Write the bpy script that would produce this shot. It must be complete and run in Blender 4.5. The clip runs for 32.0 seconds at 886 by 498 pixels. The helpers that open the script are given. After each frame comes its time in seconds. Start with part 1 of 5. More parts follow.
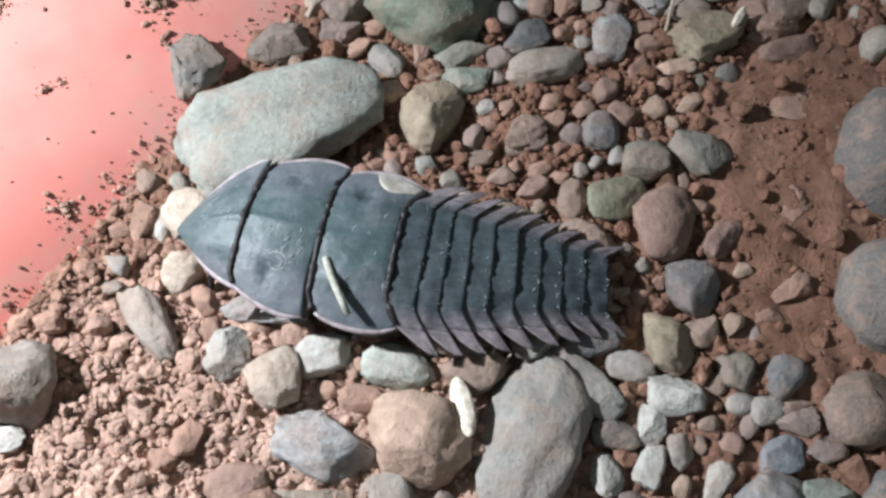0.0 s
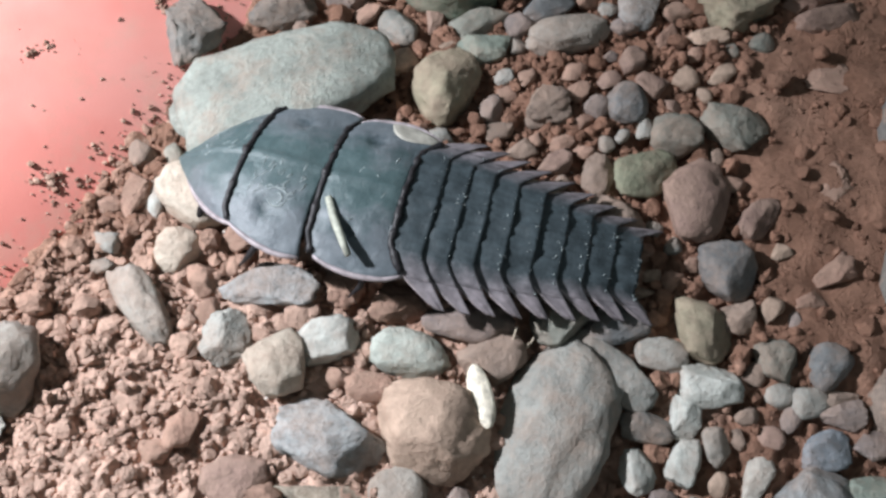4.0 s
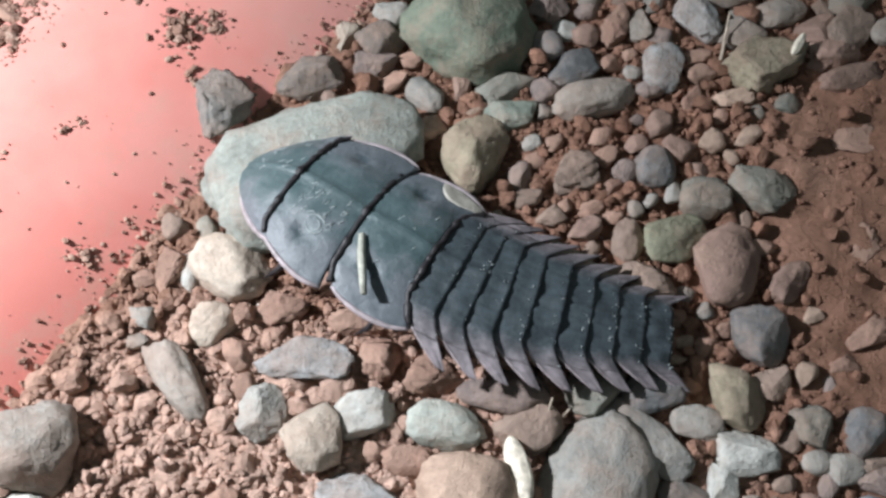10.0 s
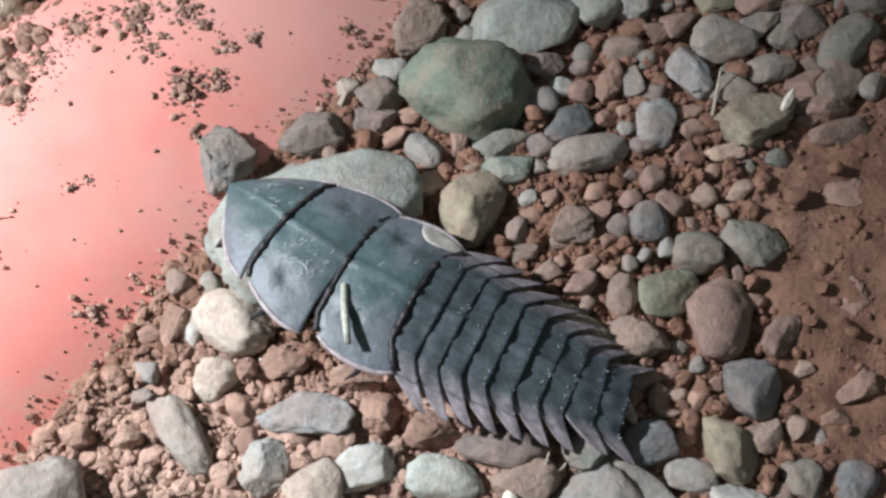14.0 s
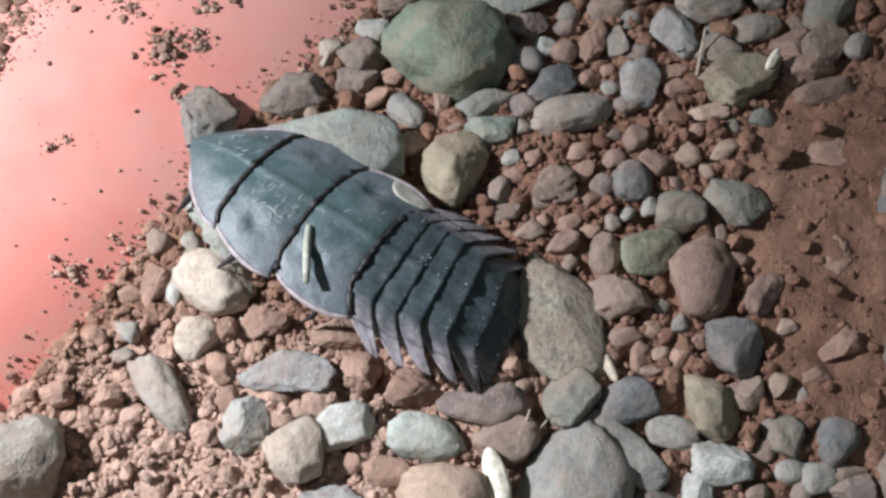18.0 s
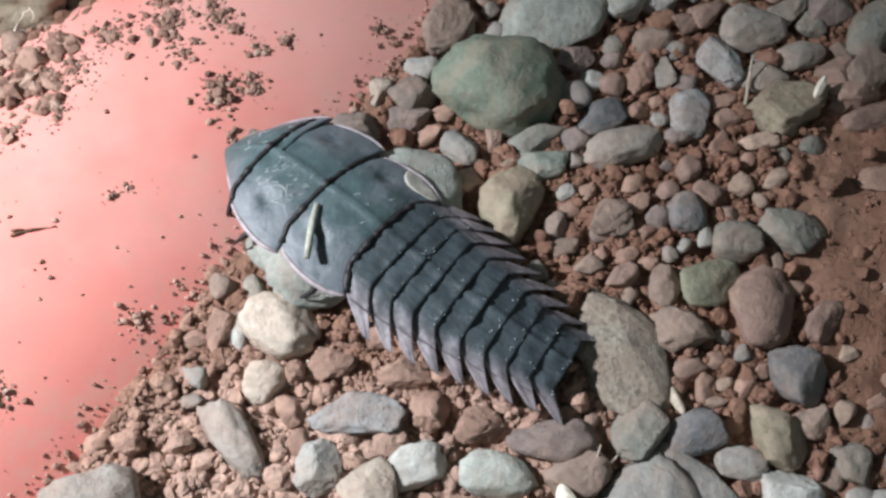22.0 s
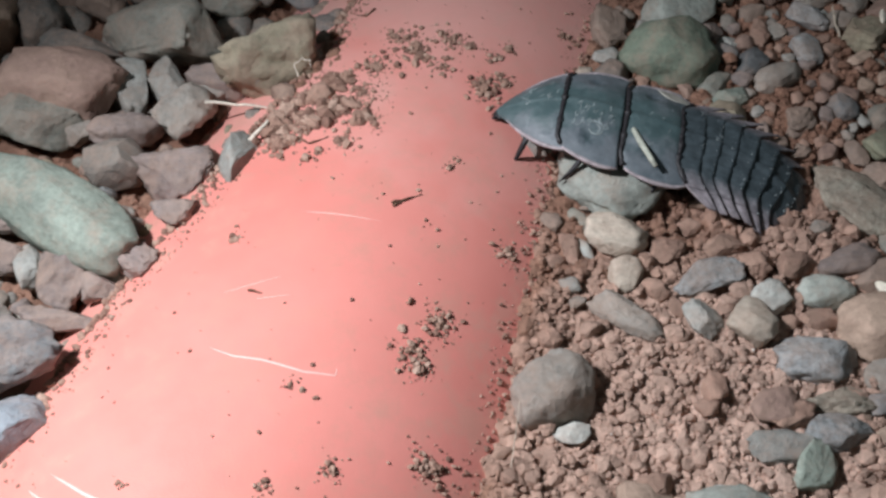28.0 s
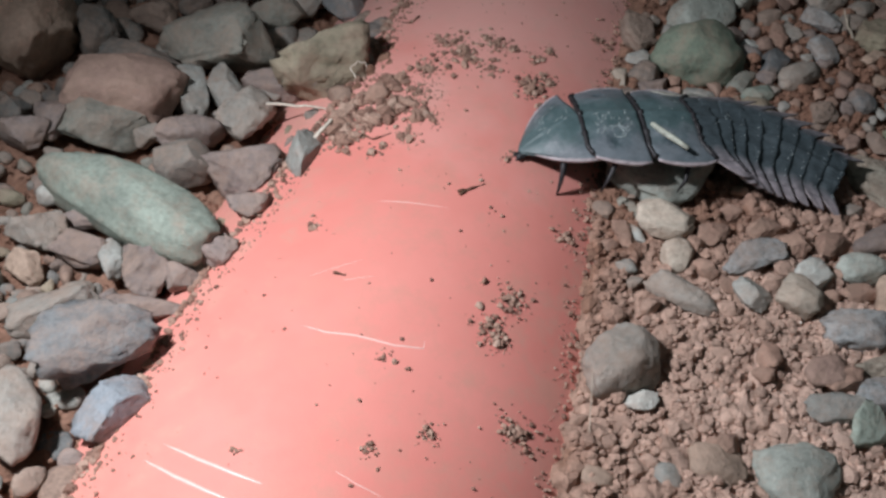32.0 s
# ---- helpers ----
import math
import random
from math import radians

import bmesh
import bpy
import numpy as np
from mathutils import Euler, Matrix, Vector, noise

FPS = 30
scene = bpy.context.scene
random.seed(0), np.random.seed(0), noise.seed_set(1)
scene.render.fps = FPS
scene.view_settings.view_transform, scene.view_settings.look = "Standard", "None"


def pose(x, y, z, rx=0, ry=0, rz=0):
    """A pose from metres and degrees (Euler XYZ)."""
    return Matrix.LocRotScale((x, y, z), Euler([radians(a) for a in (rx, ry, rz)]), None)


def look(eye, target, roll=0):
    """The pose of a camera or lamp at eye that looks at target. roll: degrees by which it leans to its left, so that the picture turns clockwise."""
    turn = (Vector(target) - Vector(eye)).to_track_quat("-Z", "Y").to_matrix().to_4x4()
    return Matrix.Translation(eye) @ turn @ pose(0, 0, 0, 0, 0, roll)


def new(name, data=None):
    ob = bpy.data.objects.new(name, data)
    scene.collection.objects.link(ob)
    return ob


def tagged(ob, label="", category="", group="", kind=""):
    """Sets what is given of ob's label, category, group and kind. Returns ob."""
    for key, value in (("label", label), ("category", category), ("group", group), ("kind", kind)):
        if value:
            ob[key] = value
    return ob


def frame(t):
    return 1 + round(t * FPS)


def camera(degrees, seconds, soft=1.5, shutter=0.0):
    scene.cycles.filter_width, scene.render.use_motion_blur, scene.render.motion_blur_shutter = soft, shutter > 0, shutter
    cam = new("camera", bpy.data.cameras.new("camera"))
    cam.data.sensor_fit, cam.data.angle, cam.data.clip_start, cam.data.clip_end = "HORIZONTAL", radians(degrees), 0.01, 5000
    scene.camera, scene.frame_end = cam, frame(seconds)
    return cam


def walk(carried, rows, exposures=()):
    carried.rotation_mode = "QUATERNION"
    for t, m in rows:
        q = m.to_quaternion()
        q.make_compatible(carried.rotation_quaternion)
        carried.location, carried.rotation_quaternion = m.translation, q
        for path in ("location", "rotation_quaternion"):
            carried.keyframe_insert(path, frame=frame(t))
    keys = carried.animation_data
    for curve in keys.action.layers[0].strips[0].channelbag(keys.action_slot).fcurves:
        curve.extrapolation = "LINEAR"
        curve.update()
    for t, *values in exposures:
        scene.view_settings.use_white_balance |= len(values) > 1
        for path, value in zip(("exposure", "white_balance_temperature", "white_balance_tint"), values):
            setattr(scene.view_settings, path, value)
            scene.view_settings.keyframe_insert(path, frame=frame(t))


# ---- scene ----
CM = 0.01
cam = camera(47.17, 32.0, soft=2.8)
walk(cam, [
    (0, look((0.00449, -0.04825, 0.13695), (0.00545, 0.00257, 0.01730), 3.81)),
    (0.5, look((0.00468, -0.04885, 0.13411), (0.00533, 0.00285, 0.01483), 3.80)),
    (1, look((0.00670, -0.04716, 0.13179), (0.00630, 0.00328, 0.01198), 2.72)),
    (1.5, look((0.00577, -0.04603, 0.12912), (0.00547, 0.00514, 0.00961), 2.66)),
    (2, look((0.00499, -0.04503, 0.12721), (0.00443, 0.00605, 0.00766), 2.30)),
    (2.5, look((0.00427, -0.04448, 0.12760), (0.00406, 0.00608, 0.00784), 2.79)),
    (3, look((0.00373, -0.04629, 0.12640), (0.00392, 0.00517, 0.00702), 3.21)),
    (3.5, look((0.00257, -0.04555, 0.12693), (0.00336, 0.00528, 0.00728), 3.99)),
    (4, look((0.00228, -0.04739, 0.12560), (0.00355, 0.00394, 0.00617), 4.51)),
    (4.5, look((0.00289, -0.04657, 0.12557), (0.00402, 0.00398, 0.00580), 4.20)),
    (6.5, look((0.00382, -0.04543, 0.12654), (0.00335, 0.00499, 0.00672), 2.17)),
    (7, look((0.00386, -0.04481, 0.12667), (0.00292, 0.00668, 0.00731), 1.84)),
    (7.5, look((0.00316, -0.04519, 0.12657), (0.00297, 0.00642, 0.00726), 2.28)),
    (8, look((0.00080, -0.04406, 0.12748), (0.00117, 0.00862, 0.00864), 2.72)),
    (8.5, look((0.00053, -0.04448, 0.12692), (0.00059, 0.00782, 0.00791), 2.48)),
    (9, look((0.00000, -0.04292, 0.12772), (0.00039, 0.00929, 0.00867), 2.71)),
    (9.5, look((-0.00074, -0.04224, 0.12838), (-0.00082, 0.01067, 0.00963), 2.21)),
    (10, look((-0.00134, -0.04177, 0.12885), (-0.00117, 0.01192, 0.01046), 2.39)),
    (10.5, look((-0.00083, -0.04123, 0.12896), (-0.00074, 0.01348, 0.01104), 2.50)),
    (11, look((-0.00098, -0.04159, 0.12906), (-0.00113, 0.01340, 0.01126), 2.56)),
    (11.5, look((0.00056, -0.04112, 0.12952), (0.00048, 0.01422, 0.01189), 2.82)),
    (12, look((0.00063, -0.04142, 0.12962), (0.00057, 0.01436, 0.01220), 2.48)),
    (12.5, look((-0.00034, -0.04003, 0.13063), (-0.00022, 0.01563, 0.01315), 2.67)),
    (13, look((-0.00033, -0.03833, 0.13174), (-0.00030, 0.01709, 0.01415), 2.33)),
    (13.5, look((-0.00122, -0.03732, 0.13253), (-0.00111, 0.01861, 0.01518), 2.34)),
    (14, look((-0.00152, -0.03865, 0.13376), (-0.00126, 0.01740, 0.01646), 2.33)),
    (14.5, look((-0.00214, -0.03829, 0.13443), (-0.00212, 0.01782, 0.01716), 2.27)),
    (16.5, look((-0.00004, -0.03706, 0.13450), (-0.00046, 0.01904, 0.01723), 1.91)),
    (17, look((-0.00053, -0.04064, 0.13231), (-0.00018, 0.01456, 0.01461), 2.52)),
    (17.5, look((-0.00056, -0.04172, 0.13175), (0.00001, 0.01220, 0.01347), 2.64)),
    (18, look((0.00089, -0.04127, 0.13186), (0.00149, 0.01273, 0.01361), 2.53)),
    (18.5, look((0.00085, -0.04325, 0.13200), (0.00161, 0.01060, 0.01368), 2.63)),
    (19, look((-0.00058, -0.04232, 0.13147), (0.00029, 0.01177, 0.01325), 2.48)),
    (19.5, look((-0.00168, -0.04064, 0.13234), (-0.00094, 0.01290, 0.01388), 2.17)),
    (20, look((-0.00273, -0.03961, 0.13339), (-0.00225, 0.01471, 0.01528), 1.81)),
    (20.5, look((-0.00409, -0.03910, 0.13409), (-0.00377, 0.01481, 0.01579), 1.19)),
    (21, look((-0.00560, -0.03907, 0.13416), (-0.00540, 0.01533, 0.01609), 0.87)),
    (21.5, look((-0.00669, -0.03916, 0.13396), (-0.00613, 0.01529, 0.01592), 1.07)),
    (22, look((-0.00818, -0.03859, 0.13441), (-0.00730, 0.01677, 0.01679), 1.20)),
    (22.5, look((-0.01343, -0.04132, 0.13356), (-0.01032, 0.01561, 0.01673), 2.37)),
    (23, look((-0.02347, -0.04622, 0.13326), (-0.01698, 0.01793, 0.02038), 2.80)),
    (23.5, look((-0.03629, -0.05332, 0.13089), (-0.02613, 0.01361, 0.01991), 2.68)),
    (24, look((-0.04972, -0.06016, 0.12944), (-0.03603, 0.00857, 0.01995), 3.77)),
    (24.5, look((-0.05882, -0.06573, 0.12768), (-0.03971, 0.00205, 0.01841), 4.56)),
    (25, look((-0.06726, -0.06881, 0.12637), (-0.04326, -0.00017, 0.01861), 6.70)),
    (25.5, look((-0.07625, -0.07202, 0.12502), (-0.04970, -0.00177, 0.01891), 7.55)),
    (27.5, look((-0.09734, -0.07758, 0.13191), (-0.06323, -0.00447, 0.02998), 7.94)),
    (28, look((-0.10572, -0.07998, 0.13302), (-0.07081, -0.00600, 0.03199), 8.26)),
    (28.5, look((-0.11075, -0.08370, 0.13374), (-0.07501, -0.01022, 0.03263), 8.59)),
    (29, look((-0.11704, -0.08332, 0.13329), (-0.08068, -0.00978, 0.03245), 8.75)),
    (29.5, look((-0.12237, -0.08423, 0.13517), (-0.08538, -0.01096, 0.03435), 8.46)),
    (30, look((-0.12230, -0.08480, 0.13498), (-0.08531, -0.01070, 0.03477), 8.20)),
    (30.5, look((-0.12018, -0.08281, 0.13469), (-0.08255, -0.00822, 0.03508), 8.28)),
    (31, look((-0.12052, -0.08159, 0.13473), (-0.08278, -0.00579, 0.03609), 7.98)),
    (31.5, look((-0.12305, -0.08435, 0.13316), (-0.08405, -0.00880, 0.03482), 8.74)),
    (32, look((-0.12643, -0.08539, 0.13366), (-0.08627, -0.00997, 0.03569), 9.22)),
], exposures=((0, 0.06), (4, -0.03), (18, -0.06), (22, -0.15), (24, -0.54), (26, -0.80), (28, -0.96), (30, -1.10), (32, -1.19)))

# ---- light: a torch held beside the camera at night, and a faint glow of the surroundings ----
world = bpy.data.worlds.new("night")
scene.world = world
world.use_nodes = True
world.node_tree.nodes["Background"].inputs[0].default_value = (0.80, 0.95, 1.0, 1)
world.node_tree.nodes["Background"].inputs[1].default_value = 0.13
torch = bpy.data.lights.new("torch", "SPOT")
torch.energy, torch.color = 4.7, (0.96, 1.0, 1.08)
torch.shadow_soft_size, torch.spot_size, torch.spot_blend = 0.007, radians(102), 1.0
new("torch", torch).matrix_world = look((-0.185, 0.030, 0.155), (-0.065, -0.042, 0))


# ---- materials ----
def material(name, roughness=0.8, specular=0.3):
    m = bpy.data.materials.new(name)
    m.use_nodes = True
    b = m.node_tree.nodes["Principled BSDF"]
    b.inputs["Roughness"].default_value = roughness
    b.inputs["Specular IOR Level"].default_value = specular
    return m, m.node_tree, b


def node(tree, kind, **values):
    n = tree.nodes.new(kind)
    for key, value in values.items():
        n.inputs[key.replace("_", " ")].default_value = value
    return n


def noise_node(tree, scale, detail=4.0, rough=0.6, shift=True):
    """Noise in the object's own space (metres), shifted from object to object."""
    tex = tree.nodes.new("ShaderNodeTexCoord")
    n = tree.nodes.new("ShaderNodeTexNoise")
    n.inputs["Scale"].default_value, n.inputs["Detail"].default_value, n.inputs["Roughness"].default_value = scale, detail, rough
    if shift:
        info = tree.nodes.new("ShaderNodeObjectInfo")
        add = tree.nodes.new("ShaderNodeVectorMath")
        add.operation = "ADD"
        tree.links.new(tex.outputs["Object"], add.inputs[0])
        tree.links.new(info.outputs["Random"], add.inputs[1])
        tree.links.new(add.outputs[0], n.inputs["Vector"])
    else:
        tree.links.new(tex.outputs["Object"], n.inputs["Vector"])
    return n


def ramp(tree, source, stops):
    r = tree.nodes.new("ShaderNodeValToRGB")
    while len(r.color_ramp.elements) < len(stops):
        r.color_ramp.elements.new(0.5)
    for e, (p, c) in zip(r.color_ramp.elements, stops):
        e.position, e.color = p, (*c, 1) if len(c) == 3 else c
    tree.links.new(source, r.inputs[0])
    return r.outputs[0]


def mix(tree, kind, factor, a, b):
    n = tree.nodes.new("ShaderNodeMix")
    n.data_type, n.blend_type = "RGBA", kind
    for socket, value in ((n.inputs[0], factor), (n.inputs[6], a), (n.inputs[7], b)):
        if isinstance(value, (int, float)):
            socket.default_value = value
        elif isinstance(value, tuple):
            socket.default_value = (*value, 1)
        else:
            tree.links.new(value, socket)
    return n.outputs[2]


def bump(tree, bsdf, heights):
    """heights: pairs of a socket and a depth in metres."""
    last = None
    for height, depth in heights:
        n = tree.nodes.new("ShaderNodeBump")
        n.inputs["Distance"].default_value = depth
        tree.links.new(height, n.inputs["Height"])
        if last:
            tree.links.new(last, n.inputs["Normal"])
        last = n.outputs[0]
    tree.links.new(last, bsdf.inputs["Normal"])


def grey3(v):
    return (v, v, v)


DUST = (0.40, 0.275, 0.21)


def stone_material(name, colour, dust=0.35, speckle=0.5, roughness=0.75, rugged=1.0):
    m, tree, b = material(name, roughness, 0.3)
    mean = sum(colour) / 3
    colour = tuple(c * 0.85 + mean * 0.15 for c in colour)
    large, fine, grain = noise_node(tree, 140, 5, 0.6), noise_node(tree, 900, 4, 0.65), noise_node(tree, 3200, 2, 0.6)
    dark, light = tuple(c * 0.70 for c in colour), tuple(min(1, c * 1.25) for c in colour)
    base = ramp(tree, large.outputs["Fac"], [(0.28, dark), (0.5, colour), (0.75, light)])
    spots = ramp(tree, fine.outputs["Fac"], [(0.32, grey3(1 - speckle * 0.40)), (0.5, grey3(1.0)), (0.68, grey3(1 + speckle * 0.25))])
    base = mix(tree, "MULTIPLY", 1.0, base, spots)
    info = tree.nodes.new("ShaderNodeObjectInfo")
    shade = ramp(tree, info.outputs["Random"], [(0, grey3(0.78)), (1, grey3(1.15))])
    base = mix(tree, "MULTIPLY", 1.0, base, shade)
    where = noise_node(tree, 170, 8, 0.75)
    cover = ramp(tree, where.outputs["Fac"], [(0.54 - dust * 0.40, grey3(0)), (0.84 - dust * 0.3, grey3(0.75))])
    base = mix(tree, "MIX", cover, base, DUST)
    tree.links.new(base, b.inputs["Base Color"])
    pits = noise_node(tree, 430, 6, 0.75)
    bump(tree, b, [(large.outputs["Fac"], 0.0006), (pits.outputs["Fac"], 0.00035 * rugged), (fine.outputs["Fac"], 0.0002), (grain.outputs["Fac"], 0.00007)])
    return m


STONE = {
    "pale": stone_material("pale stone", (0.39, 0.415, 0.36), 0.17),
    "cream": stone_material("cream stone", (0.55, 0.46, 0.36), 0.25),
    "white": stone_material("whitish stone", (0.54, 0.545, 0.49), 0.24),
    "tan": stone_material("tan stone", (0.47, 0.325, 0.235), 0.22),
    "greywarm": stone_material("warm grey stone", (0.32, 0.29, 0.25), 0.38, 0.5, 0.85, 1.5),
    "mauve": stone_material("mauve stone", (0.27, 0.215, 0.195), 0.40, 0.5, 0.85, 1.5),
    "brown": stone_material("brown stone", (0.29, 0.215, 0.17), 0.5, 0.5, 0.85, 1.5),
    "redbrown": stone_material("red-brown stone", (0.30, 0.185, 0.145), 0.45),
    "grey": stone_material("grey stone", (0.335, 0.332, 0.298), 0.28),
    "bluegrey": stone_material("blue-grey stone", (0.195, 0.20, 0.20), 0.28),
    "blue": stone_material("slate blue stone", (0.24, 0.265, 0.29), 0.25),
    "bluelight": stone_material("light blue-grey stone", (0.33, 0.34, 0.335), 0.36, 1.0),
    "darkgrey": stone_material("dark grey stone", (0.17, 0.165, 0.15), 0.40, 0.5, 0.85, 1.5),
    "greygreen": stone_material("grey-green stone", (0.25, 0.25, 0.208), 0.36, 0.5, 0.85, 1.5),
    "greengrey": stone_material("pale green-grey stone", (0.255, 0.295, 0.24), 0.16, 0.55, 0.75, 0.9),
    "green": stone_material("green-grey stone", (0.185, 0.23, 0.165), 0.26),
    "olive": stone_material("olive stone", (0.32, 0.32, 0.21), 0.22),
    "olivetan": stone_material("olive tan stone", (0.35, 0.30, 0.20), 0.35, 0.5, 0.85, 1.5),
    "mottled": stone_material("mottled stone", (0.37, 0.33, 0.255), 0.42, 1.2, 0.8, 2.5),
    "clay": stone_material("red clay clod", (0.40, 0.225, 0.16), 0.5, 0.6, 0.95),
}
WORD = {
    "pale": "pale greenish grey", "cream": "cream-coloured", "white": "whitish", "tan": "tan", "greywarm": "warm grey", "mauve": "mauve-brown",
    "brown": "brown", "redbrown": "red-brown", "grey": "grey", "bluegrey": "blue-grey", "blue": "slate-blue", "bluelight": "light blue-grey",
    "darkgrey": "dark grey", "greygreen": "grey-green", "greengrey": "pale green-grey", "green": "green-grey", "olive": "olive", "olivetan": "olive-tan",
    "mottled": "mottled grey-brown", "clay": "red clay",
}


def soil_material():
    m, tree, b = material("red soil", 0.95, 0.15)
    large, mid, fine = noise_node(tree, 45, 5, 0.6, False), noise_node(tree, 420, 6, 0.7, False), noise_node(tree, 2600, 3, 0.7, False)
    base = ramp(tree, large.outputs["Fac"], [(0.3, (0.34, 0.212, 0.162)), (0.55, (0.45, 0.297, 0.235)), (0.75, (0.54, 0.38, 0.31))])
    base = mix(tree, "MULTIPLY", 1.0, base, ramp(tree, mid.outputs["Fac"], [(0.3, grey3(0.72)), (0.6, grey3(1.1))]))
    geo = tree.nodes.new("ShaderNodeNewGeometry")
    base = mix(tree, "MULTIPLY", 1.0, base, ramp(tree, geo.outputs["Random Per Island"], [(0, grey3(0.8)), (1, grey3(1.2))]))
    # pale dry dust at the pipe's foot; redder farther out, torch falloff painted in
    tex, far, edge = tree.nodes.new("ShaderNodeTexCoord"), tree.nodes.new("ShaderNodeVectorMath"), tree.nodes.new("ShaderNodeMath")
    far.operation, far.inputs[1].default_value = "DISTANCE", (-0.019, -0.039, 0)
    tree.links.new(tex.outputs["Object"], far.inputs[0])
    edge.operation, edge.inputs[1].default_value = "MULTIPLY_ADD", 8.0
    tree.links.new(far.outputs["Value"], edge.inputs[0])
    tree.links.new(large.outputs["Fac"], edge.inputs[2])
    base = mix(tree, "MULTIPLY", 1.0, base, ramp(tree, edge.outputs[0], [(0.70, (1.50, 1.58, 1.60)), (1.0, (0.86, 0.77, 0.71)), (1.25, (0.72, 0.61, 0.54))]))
    tree.links.new(base, b.inputs["Base Color"])
    bump(tree, b, [(mid.outputs["Fac"], 0.001), (fine.outputs["Fac"], 0.0003)])
    return m


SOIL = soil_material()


def pipe_material():
    m, tree, b = material("salmon plastic", 0.42, 0.3)
    large, mid, fine = noise_node(tree, 30, 4, 0.6, False), noise_node(tree, 170, 6, 0.7, False), noise_node(tree, 2500, 3, 0.7, False)
    base = ramp(tree, large.outputs["Fac"], [(0.3, (0.70, 0.225, 0.185)), (0.7, (0.78, 0.285, 0.24))])
    dust = ramp(tree, mid.outputs["Fac"], [(0.47, grey3(0)), (0.76, grey3(0.55))])
    base = mix(tree, "MIX", dust, base, (0.52, 0.27, 0.20))
    # a film of dry soil along both sides of the pipe
    tex, across, away, film = tree.nodes.new("ShaderNodeTexCoord"), tree.nodes.new("ShaderNodeVectorMath"), tree.nodes.new("ShaderNodeMath"), tree.nodes.new("ShaderNodeMath")
    across.operation, across.inputs[1].default_value = "DOT_PRODUCT", (0.8, -0.6, 0)
    tree.links.new(tex.outputs["Object"], across.inputs[0])
    away.operation, away.inputs[1].default_value = "ADD", 0.0722
    tree.links.new(across.outputs["Value"], away.inputs[0])
    film.operation = "ABSOLUTE"
    tree.links.new(away.outputs[0], film.inputs[0])
    grime = node(tree, "ShaderNodeMath")
    grime.operation, grime.inputs[1].default_value = "MULTIPLY_ADD", 16.0
    tree.links.new(film.outputs[0], grime.inputs[0])
    tree.links.new(mid.outputs["Fac"], grime.inputs[2])
    base = mix(tree, "MIX", ramp(tree, grime.outputs[0], [(0.84, grey3(0)), (0.95, grey3(0.12)), (1.0, grey3(0.3))]), base, (0.64, 0.34, 0.27))
    # pale powder on the upper stretch of the pipe
    along, drift = tree.nodes.new("ShaderNodeVectorMath"), tree.nodes.new("ShaderNodeMath")
    along.operation, along.inputs[1].default_value = "DOT_PRODUCT", (0.6, 0.8, 0)
    tree.links.new(tex.outputs["Object"], along.inputs[0])
    drift.operation, drift.inputs[1].default_value = "MULTIPLY_ADD", 9.0
    tree.links.new(along.outputs["Value"], drift.inputs[0])
    tree.links.new(large.outputs["Fac"], drift.inputs[2])
    base = mix(tree, "MIX", ramp(tree, drift.outputs[0], [(0.38, grey3(0.04)), (0.72, grey3(0.42)), (1.0, grey3(0.55))]), base, (0.69, 0.45, 0.40))
    smudge = noise_node(tree, 75, 7, 0.75, False)
    base = mix(tree, "MIX", ramp(tree, smudge.outputs["Fac"], [(0.55, grey3(0)), (0.72, grey3(0.35))]), base, (0.60, 0.30, 0.24))
    tree.links.new(base, b.inputs["Base Color"])
    tree.links.new(ramp(tree, mid.outputs["Fac"], [(0.35, grey3(0.3)), (0.7, grey3(0.6))]), b.inputs["Roughness"])
    bump(tree, b, [(fine.outputs["Fac"], 0.00003)])
    return m


PIPE = pipe_material()


def crumb_material():
    m, tree, b = material("loose red-brown crumbs", 0.92, 0.2)
    geo = tree.nodes.new("ShaderNodeNewGeometry")
    fine = noise_node(tree, 1400, 4, 0.7, False)
    base = ramp(tree, geo.outputs["Random Per Island"], [(0, (0.22, 0.125, 0.095)), (0.6, (0.36, 0.22, 0.165)), (1, (0.50, 0.345, 0.27))])
    tree.links.new(mix(tree, "MULTIPLY", 1.0, base, ramp(tree, fine.outputs["Fac"], [(0.3, grey3(0.75)), (0.7, grey3(1.15))])), b.inputs["Base Color"])
    bump(tree, b, [(fine.outputs["Fac"], 0.0003)])
    return m


DAMP = crumb_material()


def plain_material(name, colour, roughness=0.6, specular=0.3, scale=700, depth=0.0001, spread=0.35):
    m, tree, b = material(name, roughness, specular)
    n, f = noise_node(tree, scale, 4, 0.6), noise_node(tree, scale * 4, 3, 0.6)
    tree.links.new(ramp(tree, n.outputs["Fac"], [(0.3, tuple(c * (1 - spread) for c in colour)), (0.7, tuple(c * (1 + spread) for c in colour))]), b.inputs["Base Color"])
    bump(tree, b, [(n.outputs["Fac"], depth), (f.outputs["Fac"], depth * 0.4)])
    return m


